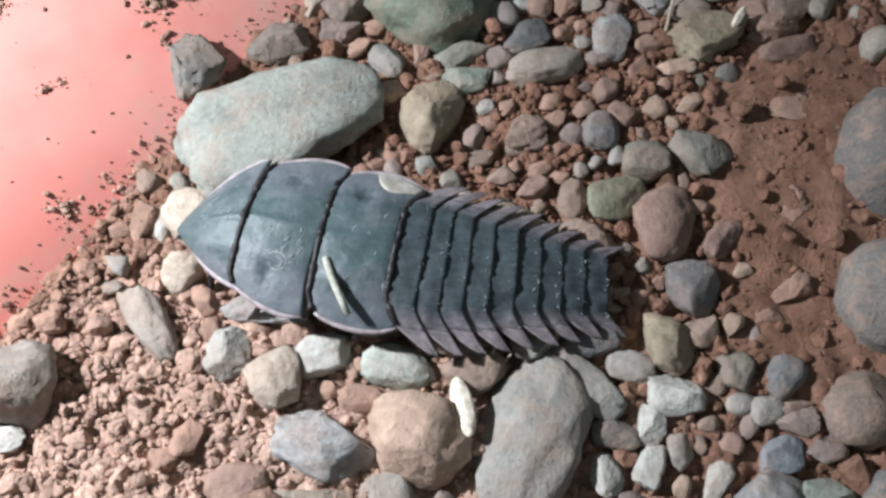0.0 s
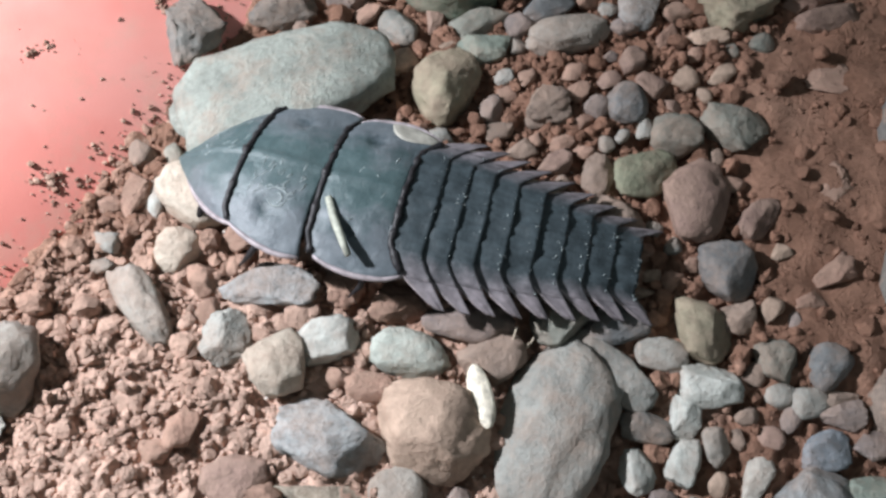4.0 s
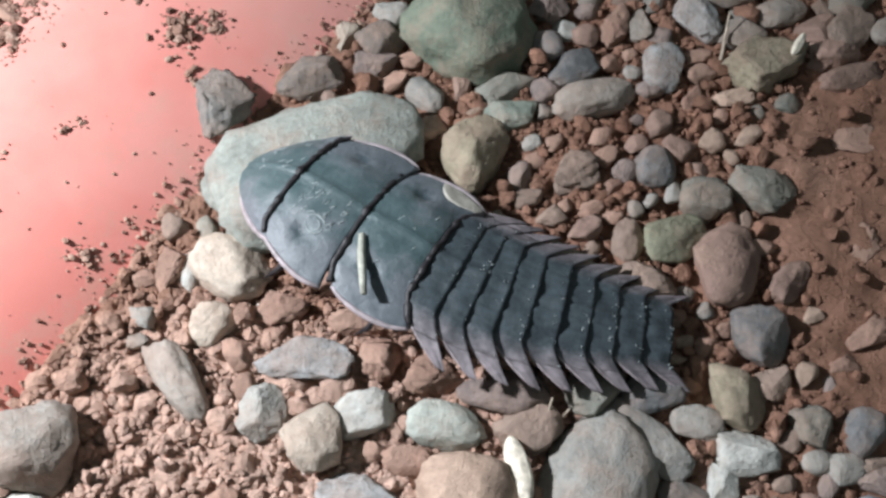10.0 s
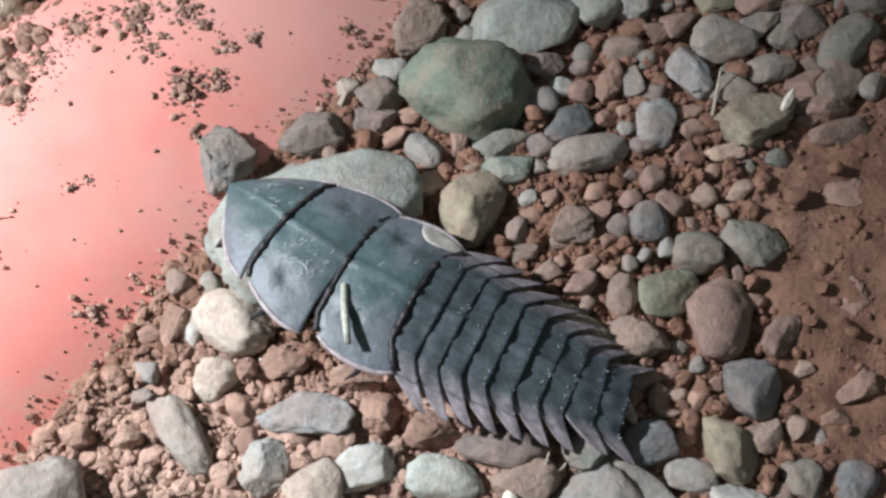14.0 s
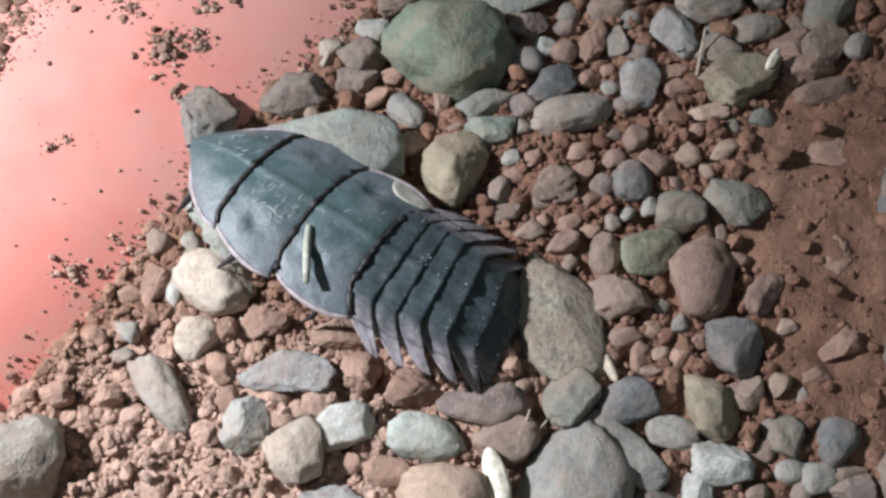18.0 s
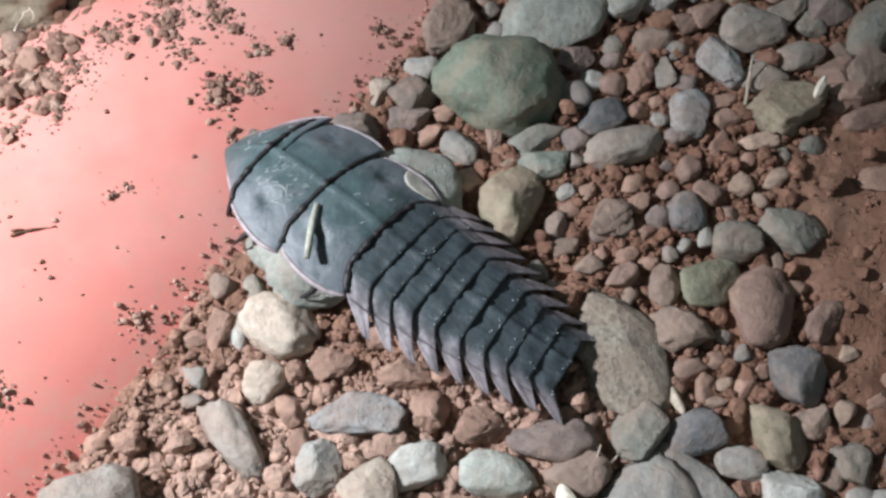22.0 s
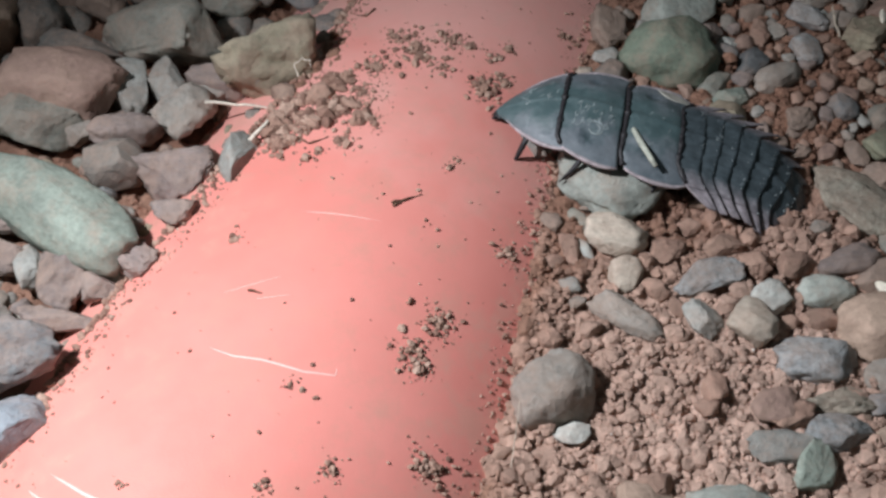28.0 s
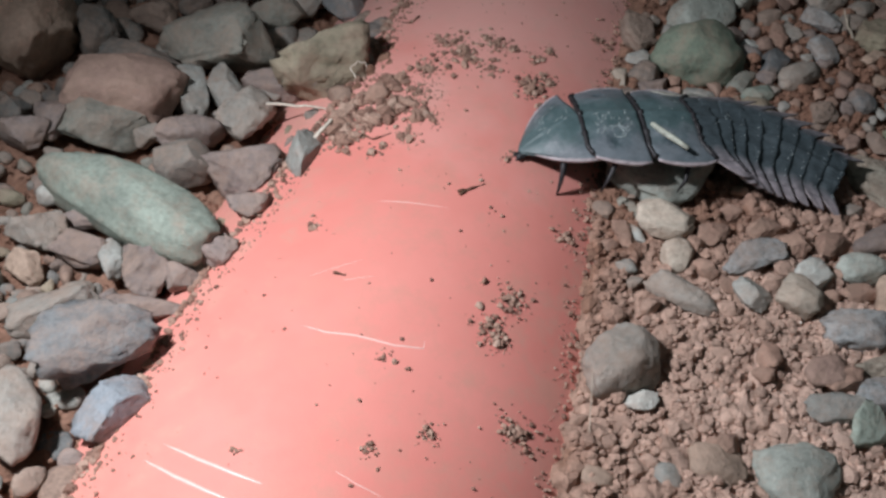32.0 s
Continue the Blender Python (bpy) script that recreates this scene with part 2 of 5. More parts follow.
def shell_material(name, pits):
    """Dull teal-grey horn, bluer on the flanks, with a dark pit on each side where there are pits."""
    m, tree, b = material(name, 0.45, 0.5)
    large, mid, fine = noise_node(tree, 260, 5, 0.65), noise_node(tree, 1300, 5, 0.7), noise_node(tree, 4200, 2, 0.6)
    base = ramp(tree, large.outputs["Fac"], [(0.28, (0.052, 0.088, 0.092)), (0.5, (0.075, 0.116, 0.120)), (0.74, (0.108, 0.146, 0.150))])
    edge = ramp(tree, large.outputs["Fac"], [(0.28, (0.098, 0.120, 0.135)), (0.5, (0.138, 0.158, 0.176)), (0.74, (0.178, 0.195, 0.212))])
    tex, split, size = tree.nodes.new("ShaderNodeTexCoord"), tree.nodes.new("ShaderNodeSeparateXYZ"), tree.nodes.new("ShaderNodeMath")
    size.operation = "ABSOLUTE"
    tree.links.new(tex.outputs["Object"], split.inputs[0])
    tree.links.new(split.outputs["Y"], size.inputs[0])
    wobble = tree.nodes.new("ShaderNodeMath")
    wobble.operation = "MULTIPLY_ADD"
    tree.links.new(size.outputs[0], wobble.inputs[0])
    wobble.inputs[1].default_value = 70
    tree.links.new(large.outputs["Fac"], wobble.inputs[2])
    base = mix(tree, "MIX", ramp(tree, wobble.outputs[0], [(0.70, grey3(0)), (1.05, grey3(0.9))]), base, edge)
    base = mix(tree, "MULTIPLY", 1.0, base, ramp(tree, mid.outputs["Fac"], [(0.3, grey3(0.84)), (0.65, grey3(1.08))]))
    if pits:
        fold, far = tree.nodes.new("ShaderNodeCombineXYZ"), tree.nodes.new("ShaderNodeVectorMath")
        tree.links.new(split.outputs["X"], fold.inputs[0])
        tree.links.new(size.outputs[0], fold.inputs[1])
        far.operation, far.inputs[1].default_value = "DISTANCE", (0.0004, 0.0070, 0)
        tree.links.new(fold.outputs[0], far.inputs[0])
        blur = tree.nodes.new("ShaderNodeMath")
        blur.operation, blur.inputs[1].default_value = "MULTIPLY_ADD", 260
        tree.links.new(far.outputs["Value"], blur.inputs[0])
        tree.links.new(mid.outputs["Fac"], blur.inputs[2])
        base = mix(tree, "MULTIPLY", ramp(tree, blur.outputs[0], [(0.62, grey3(0.85)), (0.95, grey3(0))]), base, (0.42, 0.50, 0.52))
    tree.links.new(base, b.inputs["Base Color"])
    bump(tree, b, [(large.outputs["Fac"], 0.00022), (mid.outputs["Fac"], 0.0001), (fine.outputs["Fac"], 0.00003)])
    return m


def ringed_material(name, colour, tip):
    """Slate horn with fine streaks along the body, running into mauve towards the ends of each ring."""
    m, tree, b = material(name, 0.5, 0.45)
    tex, squeeze, streak = tree.nodes.new("ShaderNodeTexCoord"), tree.nodes.new("ShaderNodeMapping"), tree.nodes.new("ShaderNodeTexNoise")
    squeeze.inputs["Scale"].default_value = (0.35, 1, 1)
    tree.links.new(tex.outputs["Object"], squeeze.inputs[0])
    tree.links.new(squeeze.outputs[0], streak.inputs["Vector"])
    streak.inputs["Scale"].default_value, streak.inputs["Detail"].default_value = 1900, 3
    blotch = noise_node(tree, 420, 4, 0.6)
    flank, reach = tree.nodes.new("ShaderNodeAttribute"), tree.nodes.new("ShaderNodeMath")
    flank.attribute_name = "flank"
    reach.operation, reach.inputs[1].default_value = "MULTIPLY_ADD", 0.30
    tree.links.new(blotch.outputs["Fac"], reach.inputs[0])
    tree.links.new(flank.outputs["Fac"], reach.inputs[2])
    base = mix(tree, "MIX", ramp(tree, reach.outputs[0], [(0.72, grey3(0)), (1.12, grey3(1))]), colour, tip)
    base = mix(tree, "MULTIPLY", 1.0, base, ramp(tree, blotch.outputs["Fac"], [(0.3, grey3(0.72)), (0.7, grey3(1.25))]))
    base = mix(tree, "MULTIPLY", 1.0, base, ramp(tree, streak.outputs["Fac"], [(0.3, grey3(0.84)), (0.7, grey3(1.16))]))
    tree.links.new(base, b.inputs["Base Color"])
    bump(tree, b, [(blotch.outputs["Fac"], 0.0002), (streak.outputs["Fac"], 0.00007)])
    return m


SHELL = shell_material("teal-grey horn", True)
SHELL_FRONT = shell_material("teal-grey horn of the head shield", False)
SHELL_DARK = ringed_material("dark slate horn", (0.049, 0.065, 0.073), (0.215, 0.190, 0.202))
RIM = plain_material("mauve horn rim", (0.36, 0.31, 0.32), 0.45, 0.5)
MARGIN = plain_material("pale worn horn", (0.40, 0.38, 0.33), 0.55, 0.4)
DARK = plain_material("black-brown horn", (0.022, 0.020, 0.022), 0.5, 0.4)
SCAR = plain_material("pale scuffed horn", (0.29, 0.33, 0.33), 0.7, 0.3, 2500, 0.0001, 0.5)
STRAW = plain_material("dry straw", (0.42, 0.43, 0.36), 0.6, 0.3, 900)
HUSK = plain_material("rice husk", (0.80, 0.73, 0.60), 0.6, 0.3, 900)
STEM = plain_material("bleached stem", (0.50, 0.42, 0.33), 0.6, 0.3, 900)
STEM_PALE = plain_material("bright bleached straw", (0.70, 0.62, 0.52), 0.6, 0.3, 900)
DEBRIS = plain_material("dark plant crumb", (0.13, 0.075, 0.05), 0.9, 0.2)
# whitened scratches; the pale tone also paints glare on some of them
SCRATCH_GLARE = plain_material("whitened scratches and glare", (0.85, 0.54, 0.48), 0.35, 0.5, 900, 0.00003, 0.08)


# ---- building helpers (lengths in centimetres) ----
def mesh_of(name, bm, mat, smooth=True):
    bmesh.ops.scale(bm, vec=(CM, CM, CM), verts=bm.verts)
    me = bpy.data.meshes.new(name)
    bm.to_mesh(me)
    bm.free()
    me.materials.append(mat)
    if smooth:
        me.shade_smooth()
    return me


def part(name, bm, mat, parent=None, label="", smooth=True, kind=""):
    ob = new(name, mesh_of(name, bm, mat, smooth))
    if parent:
        ob.parent = parent
    return tagged(ob, label, kind=kind)


def cm_pose(x, y, z, rx=0, ry=0, rz=0):
    return pose(x * CM, y * CM, z * CM, rx, ry, rz)


def clamp(v, a, b):
    return min(max(v, a), b)


def n3(x, y, z=0.0):
    return noise.noise(Vector((x, y, z)))


# the pipe's axis runs along (0.6, 0.8); the offset lies across it
PIPE_R, PIPE_OFF = 5.5, -7.22


def pipe_crest(s):
    return 0.6 - 0.05 * clamp(s, -12, 12)


def pipe_top(x, y):
    """Height of the pipe's surface over a place, or None beside it."""
    s, o = 0.6 * x + 0.8 * y, 0.8 * x - 0.6 * y - PIPE_OFF
    if abs(o) > 4:
        return None
    return pipe_crest(s) - PIPE_R + math.sqrt(PIPE_R ** 2 - o * o)


def bared(s, o):
    """How far the pipe stands out of the soil, a little less on the side of the large stones."""
    return 0.62 + 0.48 * clamp((1 - s) / 6, 0, 1) - (0.12 if o < 0 else 0)


def ground_level(x, y):
    s, o = 0.6 * x + 0.8 * y, 0.8 * x - 0.6 * y - PIPE_OFF
    near = pipe_crest(s) - bared(s, o)
    if o > 0:
        return near * (1 - clamp((o - 2.4) / 4, 0, 1))
    return near - clamp(0.85 + 0.09 * s, 0.2, 0.9) * clamp((-o - 2.3) / 1.2, 0, 1)


def ground_height(x, y):
    """Level plus lumps and cracked clods; among the pebbles beyond the pipe it lies a little deeper."""
    a = noise.voronoi(Vector((x * 2.6 + 0.35 * n3(x * 3, y * 3, 7), y * 2.6 + 0.35 * n3(x * 3, y * 3, 17), 0)))[0]
    b = noise.voronoi(Vector((x * 6.5, y * 6.5, 3)))[0]
    rough = clamp((math.hypot((x - 6.3) / 1.9, (y - 2.0) / 3.2) - 0.75) * 3, 0.12, 1)
    clods = 0.14 * min(1, (a[1] - a[0]) * 2.2) + 0.05 * min(1, (b[1] - b[0]) * 2.5)
    o = 0.8 * x - 0.6 * y - PIPE_OFF
    return ground_level(x, y) - 0.08 - 0.20 * clamp((-o - 2.6) * 1.5, 0, 1) + clods * rough + 0.16 * (1 - rough) + 0.12 * n3(x * 0.7, y * 0.7) + 0.10 * n3(x * 2.1, y * 2.1, 5) + rough * (0.07 * n3(x * 5.5, y * 5.5, 9) + 0.045 * n3(x * 12, y * 12, 3))


# ---- ground ----
def build_ground():
    """One sheet, fine where the larva crawls and coarse out to the horizon."""
    def line(centre, fine, step):
        inner = [centre - fine + step * i for i in range(int(2 * fine / step) + 1)]
        out = [20 * 1.6 ** i for i in range(12)]
        return [centre - fine - d for d in reversed(out)] + inner + [centre + fine + d for d in out]
    xs, ys = line(-3, 15, 0.07), line(3, 12, 0.07)
    verts = [(x * CM, y * CM, ground_height(x, y) * CM) for y in ys for x in xs]
    w = len(xs)
    faces = [(j * w + i, j * w + i + 1, (j + 1) * w + i + 1, (j + 1) * w + i) for j in range(len(ys) - 1) for i in range(w - 1)]
    me = bpy.data.meshes.new("ground")
    me.from_pydata(verts, [], faces)
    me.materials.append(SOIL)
    me.shade_smooth()
    tagged(new("ground", me), "dry red-brown soil strewn with pebbles", "soil", kind="structure")


build_ground()


# ---- pipe ----
def build_pipe():
    bm = bmesh.new()
    rings = []
    for i in range(0, 121):
        s = -45 + i * 0.75
        cx, cy, cz = 0.6 * s + 0.8 * PIPE_OFF, 0.8 * s - 0.6 * PIPE_OFF, pipe_crest(s) - PIPE_R
        ring = []
        for k in range(128):
            a = 2 * math.pi * k / 128
            o, h = PIPE_R * math.sin(a), PIPE_R * math.cos(a)
            ring.append(bm.verts.new((cx + 0.8 * o, cy - 0.6 * o, cz + h)))
        rings.append(ring)
    for a, b in zip(rings, rings[1:]):
        for k in range(128):
            bm.faces.new((a[k], a[(k + 1) % 128], b[(k + 1) % 128], b[k]))
    bmesh.ops.recalc_face_normals(bm, faces=bm.faces)
    ob = part("pipe", bm, PIPE)
    tagged(ob, "half-buried salmon-pink plastic drain pipe, dusty and scratched", "pipe")


build_pipe()


# ---- stones ----
def stone_mesh(shape, mat, length, width, height, seed, level=3):
    """A worn stone: a swollen box cut by planes, with lumps, pits and chips."""
    rng = random.Random(seed)
    bm = bmesh.new()
    bmesh.ops.create_icosphere(bm, subdivisions=level, radius=1.0)
    cuts, low, high = {"pebble": (10, 0.62, 0.96), "slab": (5, 0.86, 1.04), "block": (11, 0.54, 0.9), "flat": (7, 0.66, 0.95), "clod": (14, 0.48, 0.9)}[shape]
    planes = []
    for _ in range(cuts):
        v = Vector((rng.gauss(0, 1), rng.gauss(0, 1), rng.gauss(0, 1))).normalized()
        planes.append((v, rng.uniform(low, high)))
    off = Vector((rng.uniform(0, 50), rng.uniform(0, 50), rng.uniform(0, 50)))
    k = 0.08 if shape == "slab" else 0.25
    taper, lean = rng.uniform(-k, k), rng.uniform(-k, k)
    power = {"slab": 4.2, "block": 2.8, "flat": 2.6}.get(shape, 2.3)
    rough = {"clod": 3.2, "block": 2.0, "slab": 0.9}.get(shape, 1.5)
    for v in bm.verts:
        d = v.co.copy()
        p = d * sum(abs(c) ** power for c in d) ** (-1 / power)
        p *= 1 + (0.06 if shape == "slab" else 0.15) * noise.noise(d * 1.2 + off) + rough * 0.06 * noise.noise(d * 2.6 + off)
        for n, k in planes:
            over = p.dot(n) - k
            if over > 0:
                p -= n * over * (0.95 if shape in ("block", "clod") else 0.8)
        p *= 1 + rough * (0.045 * noise.noise(d * 4.3 + off) + 0.026 * noise.noise(d * 9 + off) + 0.012 * noise.noise(d * 19 + off))
        v.co = Vector((p.x, p.y * (1 + taper * p.x), p.z * (1 + lean * p.x)))
    lo = [min(v.co[i] for v in bm.verts) for i in range(3)]
    hi = [max(v.co[i] for v in bm.verts) for i in range(3)]
    for v in bm.verts:
        v.co = Vector([((v.co[i] - lo[i]) / (hi[i] - lo[i]) - 0.5) * size for i, size in enumerate((length, width, height))])
    return mesh_of("stone", bm, mat)


stone_count = 0
PLACED = []


def stone(shape, colour, x, y, length, width, height, angle, lift=0.0):
    global stone_count
    stone_count += 1
    rng = random.Random(stone_count * 7 + 3)
    big = max(length, width)
    me = stone_mesh("clod" if colour == "clay" else shape, STONE[colour], length, width, height, stone_count, 4 if big > 0.6 else 3)
    PLACED.append((x, y, length / 2, width / 2, radians(angle)))
    top = pipe_top(x, y)
    base = ground_level(x, y) if top is None else max(ground_level(x, y), top)
    ob = new("clod" if colour == "clay" else "pebble" if big < 1.2 else "stone", me)
    ob.matrix_world = cm_pose(x, y, base + height * 0.28 + lift, rng.uniform(-6, 6), rng.uniform(-6, 6), angle)
    form = {"pebble": "rounded", "slab": "smooth oblong", "block": "angular", "flat": "flat", "clod": "rough crumbly"}[shape]
    if colour == "clay":
        tagged(ob, "crumbly red clay clod lying among pebbles", "clod", "clay clods")
    else:
        size = "large" if big > 1.8 else "small" if big < 0.7 else "medium"
        tagged(ob, f"{size} {form} {WORD[colour]} {'pebble' if big < 1.2 else 'stone'} half sunk in soil", "pebble" if big < 1.2 else "stone", "pebbles on the soil")
    return ob


stone("pebble", "pale", -1.94, 2.84, 3.30, 2.05, 0.98, 31)
stone("clod", "tan", -13.14, 9.84, 2.44, 1.97, 2.48, 85)
stone("pebble", "darkgrey", -11.84, 9.95, 1.38, 0.95, 0.84, -88)
stone("block", "brown", -10.54, 10.23, 0.99, 0.93, 0.82, -61)
stone("block", "darkgrey", -11.14, 8.98, 1.86, 0.59, 0.52, -31)
stone("block", "greygreen", -9.36, 8.86, 2.67, 1.83, 1.62, -28)
stone("pebble", "greygreen", -7.95, 9.86, 1.26, 0.79, 0.69, -13)
stone("block", "mauve", -8.87, 10.81, 1.28, 0.95, 0.84, -14)
stone("pebble", "darkgrey", -9.58, 10.65, 0.81, 0.75, 0.67, -28)
stone("clod", "olivetan", -7.82, 7.02, 2.04, 1.6, 1.75, 12, 0.1)
stone("pebble", "grey", -7.32, 10.18, 0.96, 0.60, 0.53, -12)
stone("pebble", "bluegrey", -6.38, 10.00, 1.28, 0.93, 0.82, -68)
stone("pebble", "redbrown", -11.71, 7.61, 2.69, 1.60, 1.41, -18)
stone("block", "greygreen", -12.20, 6.82, 1.83, 1.11, 0.98, -9)
stone("block", "mauve", -13.03, 7.35, 1.25, 0.75, 0.66, 84)
stone("block", "mauve", -13.66, 6.96, 1.06, 0.75, 0.67, -26)
stone("block", "darkgrey", -13.77, 7.81, 0.80, 0.66, 0.58, -44)
stone("block", "grey", -10.37, 7.42, 1.46, 0.78, 0.69, -89)
stone("block", "grey", -9.70, 7.56, 1.18, 0.70, 0.62, -80)
stone("pebble", "mauve", -10.61, 6.39, 1.45, 0.78, 0.68, 1)
stone("clod", "greywarm", -9.50, 6.49, 1.45, 1.06, 0.94, 44)
stone("pebble", "mauve", -8.58, 7.38, 1.53, 0.88, 0.78, -24)
stone("pebble", "mauve", -7.56, 6.75, 1.51, 0.75, 0.67, 7)
stone("block", "grey", -8.86, 7.12, 0.72, 0.52, 0.45, -15)
stone("pebble", "greywarm", -10.90, 5.49, 1.26, 1.01, 0.90, -24)
stone("block", "greywarm", -11.45, 6.50, 0.65, 0.55, 0.48, -29)
stone("clod", "mauve", -9.91, 4.83, 1.73, 1.16, 1.03, -27)
stone("block", "grey", -8.91, 4.52, 1.21, 0.58, 0.52, 58)
stone("clod", "greywarm", -13.65, 4.39, 1.21, 0.90, 0.80, -31)
stone("pebble", "mauve", -12.89, 4.50, 0.87, 0.43, 0.38, -11)
stone("pebble", "white", -13.35, 5.26, 0.53, 0.41, 0.36, -30)
stone("block", "mauve", -13.05, 3.76, 1.17, 0.60, 0.53, -34)
stone("pebble", "grey", -12.54, 3.43, 0.96, 0.53, 0.48, 80)
stone("clod", "mauve", -12.08, 2.97, 1.28, 0.84, 0.73, -83)
stone("block", "mauve", -11.46, 2.57, 0.84, 0.60, 0.53, -23)
stone("clod", "mauve", -10.89, 2.79, 0.72, 0.61, 0.54, -30)
stone("clod", "mauve", -10.12, 3.61, 0.88, 0.58, 0.52, -18)
stone("block", "tan", -13.95, 3.62, 0.74, 0.56, 0.49, -31)
stone("block", "greywarm", -13.59, 2.43, 1.58, 0.86, 0.76, -2)
stone("clod", "bluegrey", -13.03, 1.27, 1.96, 1.33, 1.21, -7, 0.1)
stone("block", "mauve", -12.24, 2.14, 1.35, 0.49, 0.43, -24)
stone("block", "blue", -13.02, 0.12, 1.25, 0.84, 0.75, 35)
stone("pebble", "greywarm", -14.45, 0.36, 1.59, 1.00, 0.87, -80)
stone("slab", "greengrey", -12.04, 4.34, 3.95, 1.34, 1.1, -53, 0.15)
stone("block", "clay", -6.32, -2.03, 0.33, 0.28, 0.21, -17)
stone("flat", "tan", -4.67, -3.47, 0.90, 0.73, 0.33, -25)
stone("flat", "pale", -3.60, -4.06, 1.39, 1.19, 0.48, -11)
stone("flat", "tan", -6.51, -3.07, 0.54, 0.41, 0.20, -36)
stone("flat", "grey", -5.47, -3.37, 0.45, 0.42, 0.17, -32)
stone("flat", "redbrown", -2.03, -2.57, 0.83, 0.67, 0.33, -13)
stone("block", "clay", -3.06, -2.26, 0.42, 0.36, 0.27, -33)
stone("block", "clay", -7.13, 5.51, 0.57, 0.41, 0.39, 3)
stone("block", "clay", -6.68, 4.94, 0.48, 0.23, 0.17, -34)
stone("pebble", "green", 0.17, 5.32, 2.06, 1.66, 1.22, -28)
stone("block", "mauve", 1.39, 5.84, 0.62, 0.57, 0.38, 59)
stone("block", "white", 1.65, 5.46, 0.42, 0.37, 0.24, 11)
stone("block", "redbrown", 1.96, 5.34, 0.46, 0.42, 0.28, 21)
stone("block", "clay", 2.41, 5.55, 0.84, 0.51, 0.33, 79)
stone("pebble", "brown", 2.68, 6.24, 0.71, 0.46, 0.30, 5)
stone("block", "greywarm", 2.81, 5.55, 0.63, 0.39, 0.26, 80)
stone("pebble", "bluegrey", 1.33, 5.11, 0.59, 0.52, 0.35, 12)
stone("pebble", "bluegrey", 1.71, 4.70, 0.87, 0.60, 0.40, 33)
stone("block", "mauve", 1.33, 4.34, 0.49, 0.45, 0.29, 20)
stone("block", "greygreen", 0.73, 4.36, 0.95, 0.50, 0.33, 36)
stone("block", "redbrown", 0.07, 4.40, 0.63, 0.30, 0.21, 83)
stone("pebble", "grey", -0.45, 4.19, 0.75, 0.49, 0.32, -38)
stone("pebble", "greywarm", 2.03, 4.17, 1.31, 0.69, 0.45, 25)
stone("block", "clay", 2.29, 4.85, 0.44, 0.30, 0.19, 20)
stone("block", "clay", 2.62, 5.02, 0.26, 0.24, 0.16, 38)
stone("pebble", "grey", 2.63, 4.69, 0.31, 0.28, 0.18, 60)
stone("block", "greengrey", 0.84, 3.85, 0.85, 0.51, 0.33, 16)
stone("block", "tan", 0.31, 3.93, 0.43, 0.25, 0.16, 21)
stone("pebble", "olivetan", 0.27, 3.15, 1.37, 0.95, 0.73, 79)
stone("block", "tan", -0.38, 3.57, 0.58, 0.42, 0.28, 16)
stone("pebble", "bluelight", 3.08, 4.78, 0.90, 0.63, 0.41, 76)
stone("block", "mauve", 2.85, 4.39, 0.51, 0.36, 0.24, 7)
stone("block", "mauve", 3.10, 5.28, 0.43, 0.39, 0.26, 61)
stone("block", "bluelight", 3.64, 5.72, 1.11, 0.67, 0.44, -76)
stone("pebble", "greywarm", 4.99, 5.89, 0.86, 0.52, 0.35, 18)
stone("pebble", "greygreen", 5.30, 6.52, 0.62, 0.51, 0.33, 59)
stone("block", "greywarm", 4.31, 5.42, 0.82, 0.60, 0.40, 27)
stone("clod", "olivetan", 4.69, 4.91, 1.31, 0.86, 0.57, 37)
stone("block", "redbrown", 5.54, 5.57, 0.67, 0.57, 0.38, 44)
stone("block", "brown", 6.04, 5.57, 0.86, 0.64, 0.42, 54)
stone("block", "redbrown", 5.73, 5.21, 0.91, 0.60, 0.40, 10)
stone("block", "redbrown", 5.96, 4.75, 1.08, 0.50, 0.33, 11)
stone("block", "redbrown", 5.51, 4.96, 0.55, 0.26, 0.17, 37)
stone("block", "greywarm", 6.56, 5.64, 0.57, 0.46, 0.31, 53)
stone("block", "clay", 3.68, 4.72, 0.48, 0.39, 0.25, 15)
stone("block", "clay", 3.66, 5.04, 0.50, 0.30, 0.19, 19)
stone("block", "tan", 4.14, 4.32, 0.64, 0.33, 0.23, 4)
stone("block", "clay", 3.94, 3.98, 0.31, 0.25, 0.16, 16)
stone("block", "clay", 3.53, 4.29, 0.52, 0.22, 0.14, 53)
stone("block", "redbrown", 3.29, 6.55, 0.64, 0.45, 0.29, 7)
stone("block", "mauve", 0.94, 2.81, 0.49, 0.40, 0.26, 81)
stone("clod", "brown", 1.73, 2.92, 0.73, 0.66, 0.43, 19)
stone("block", "clay", 2.20, 3.20, 0.45, 0.33, 0.22, 20)
stone("block", "mauve", 2.44, 2.96, 0.41, 0.37, 0.24, 20)
stone("block", "redbrown", 2.64, 3.43, 0.38, 0.33, 0.23, 22)
stone("pebble", "bluegrey", 2.90, 3.05, 0.68, 0.62, 0.40, -75)
stone("block", "brown", 1.38, 2.20, 0.45, 0.33, 0.22, 30)
stone("block", "clay", 1.59, 2.38, 0.29, 0.23, 0.15, 66)
stone("block", "redbrown", 1.86, 2.00, 0.56, 0.36, 0.24, 27)
stone("pebble", "brown", 1.95, 1.69, 0.37, 0.23, 0.15, 77)
stone("pebble", "brown", 2.46, 1.87, 0.69, 0.46, 0.30, 79)
stone("pebble", "olive", 3.09, 1.90, 1.06, 0.76, 0.50, 30)
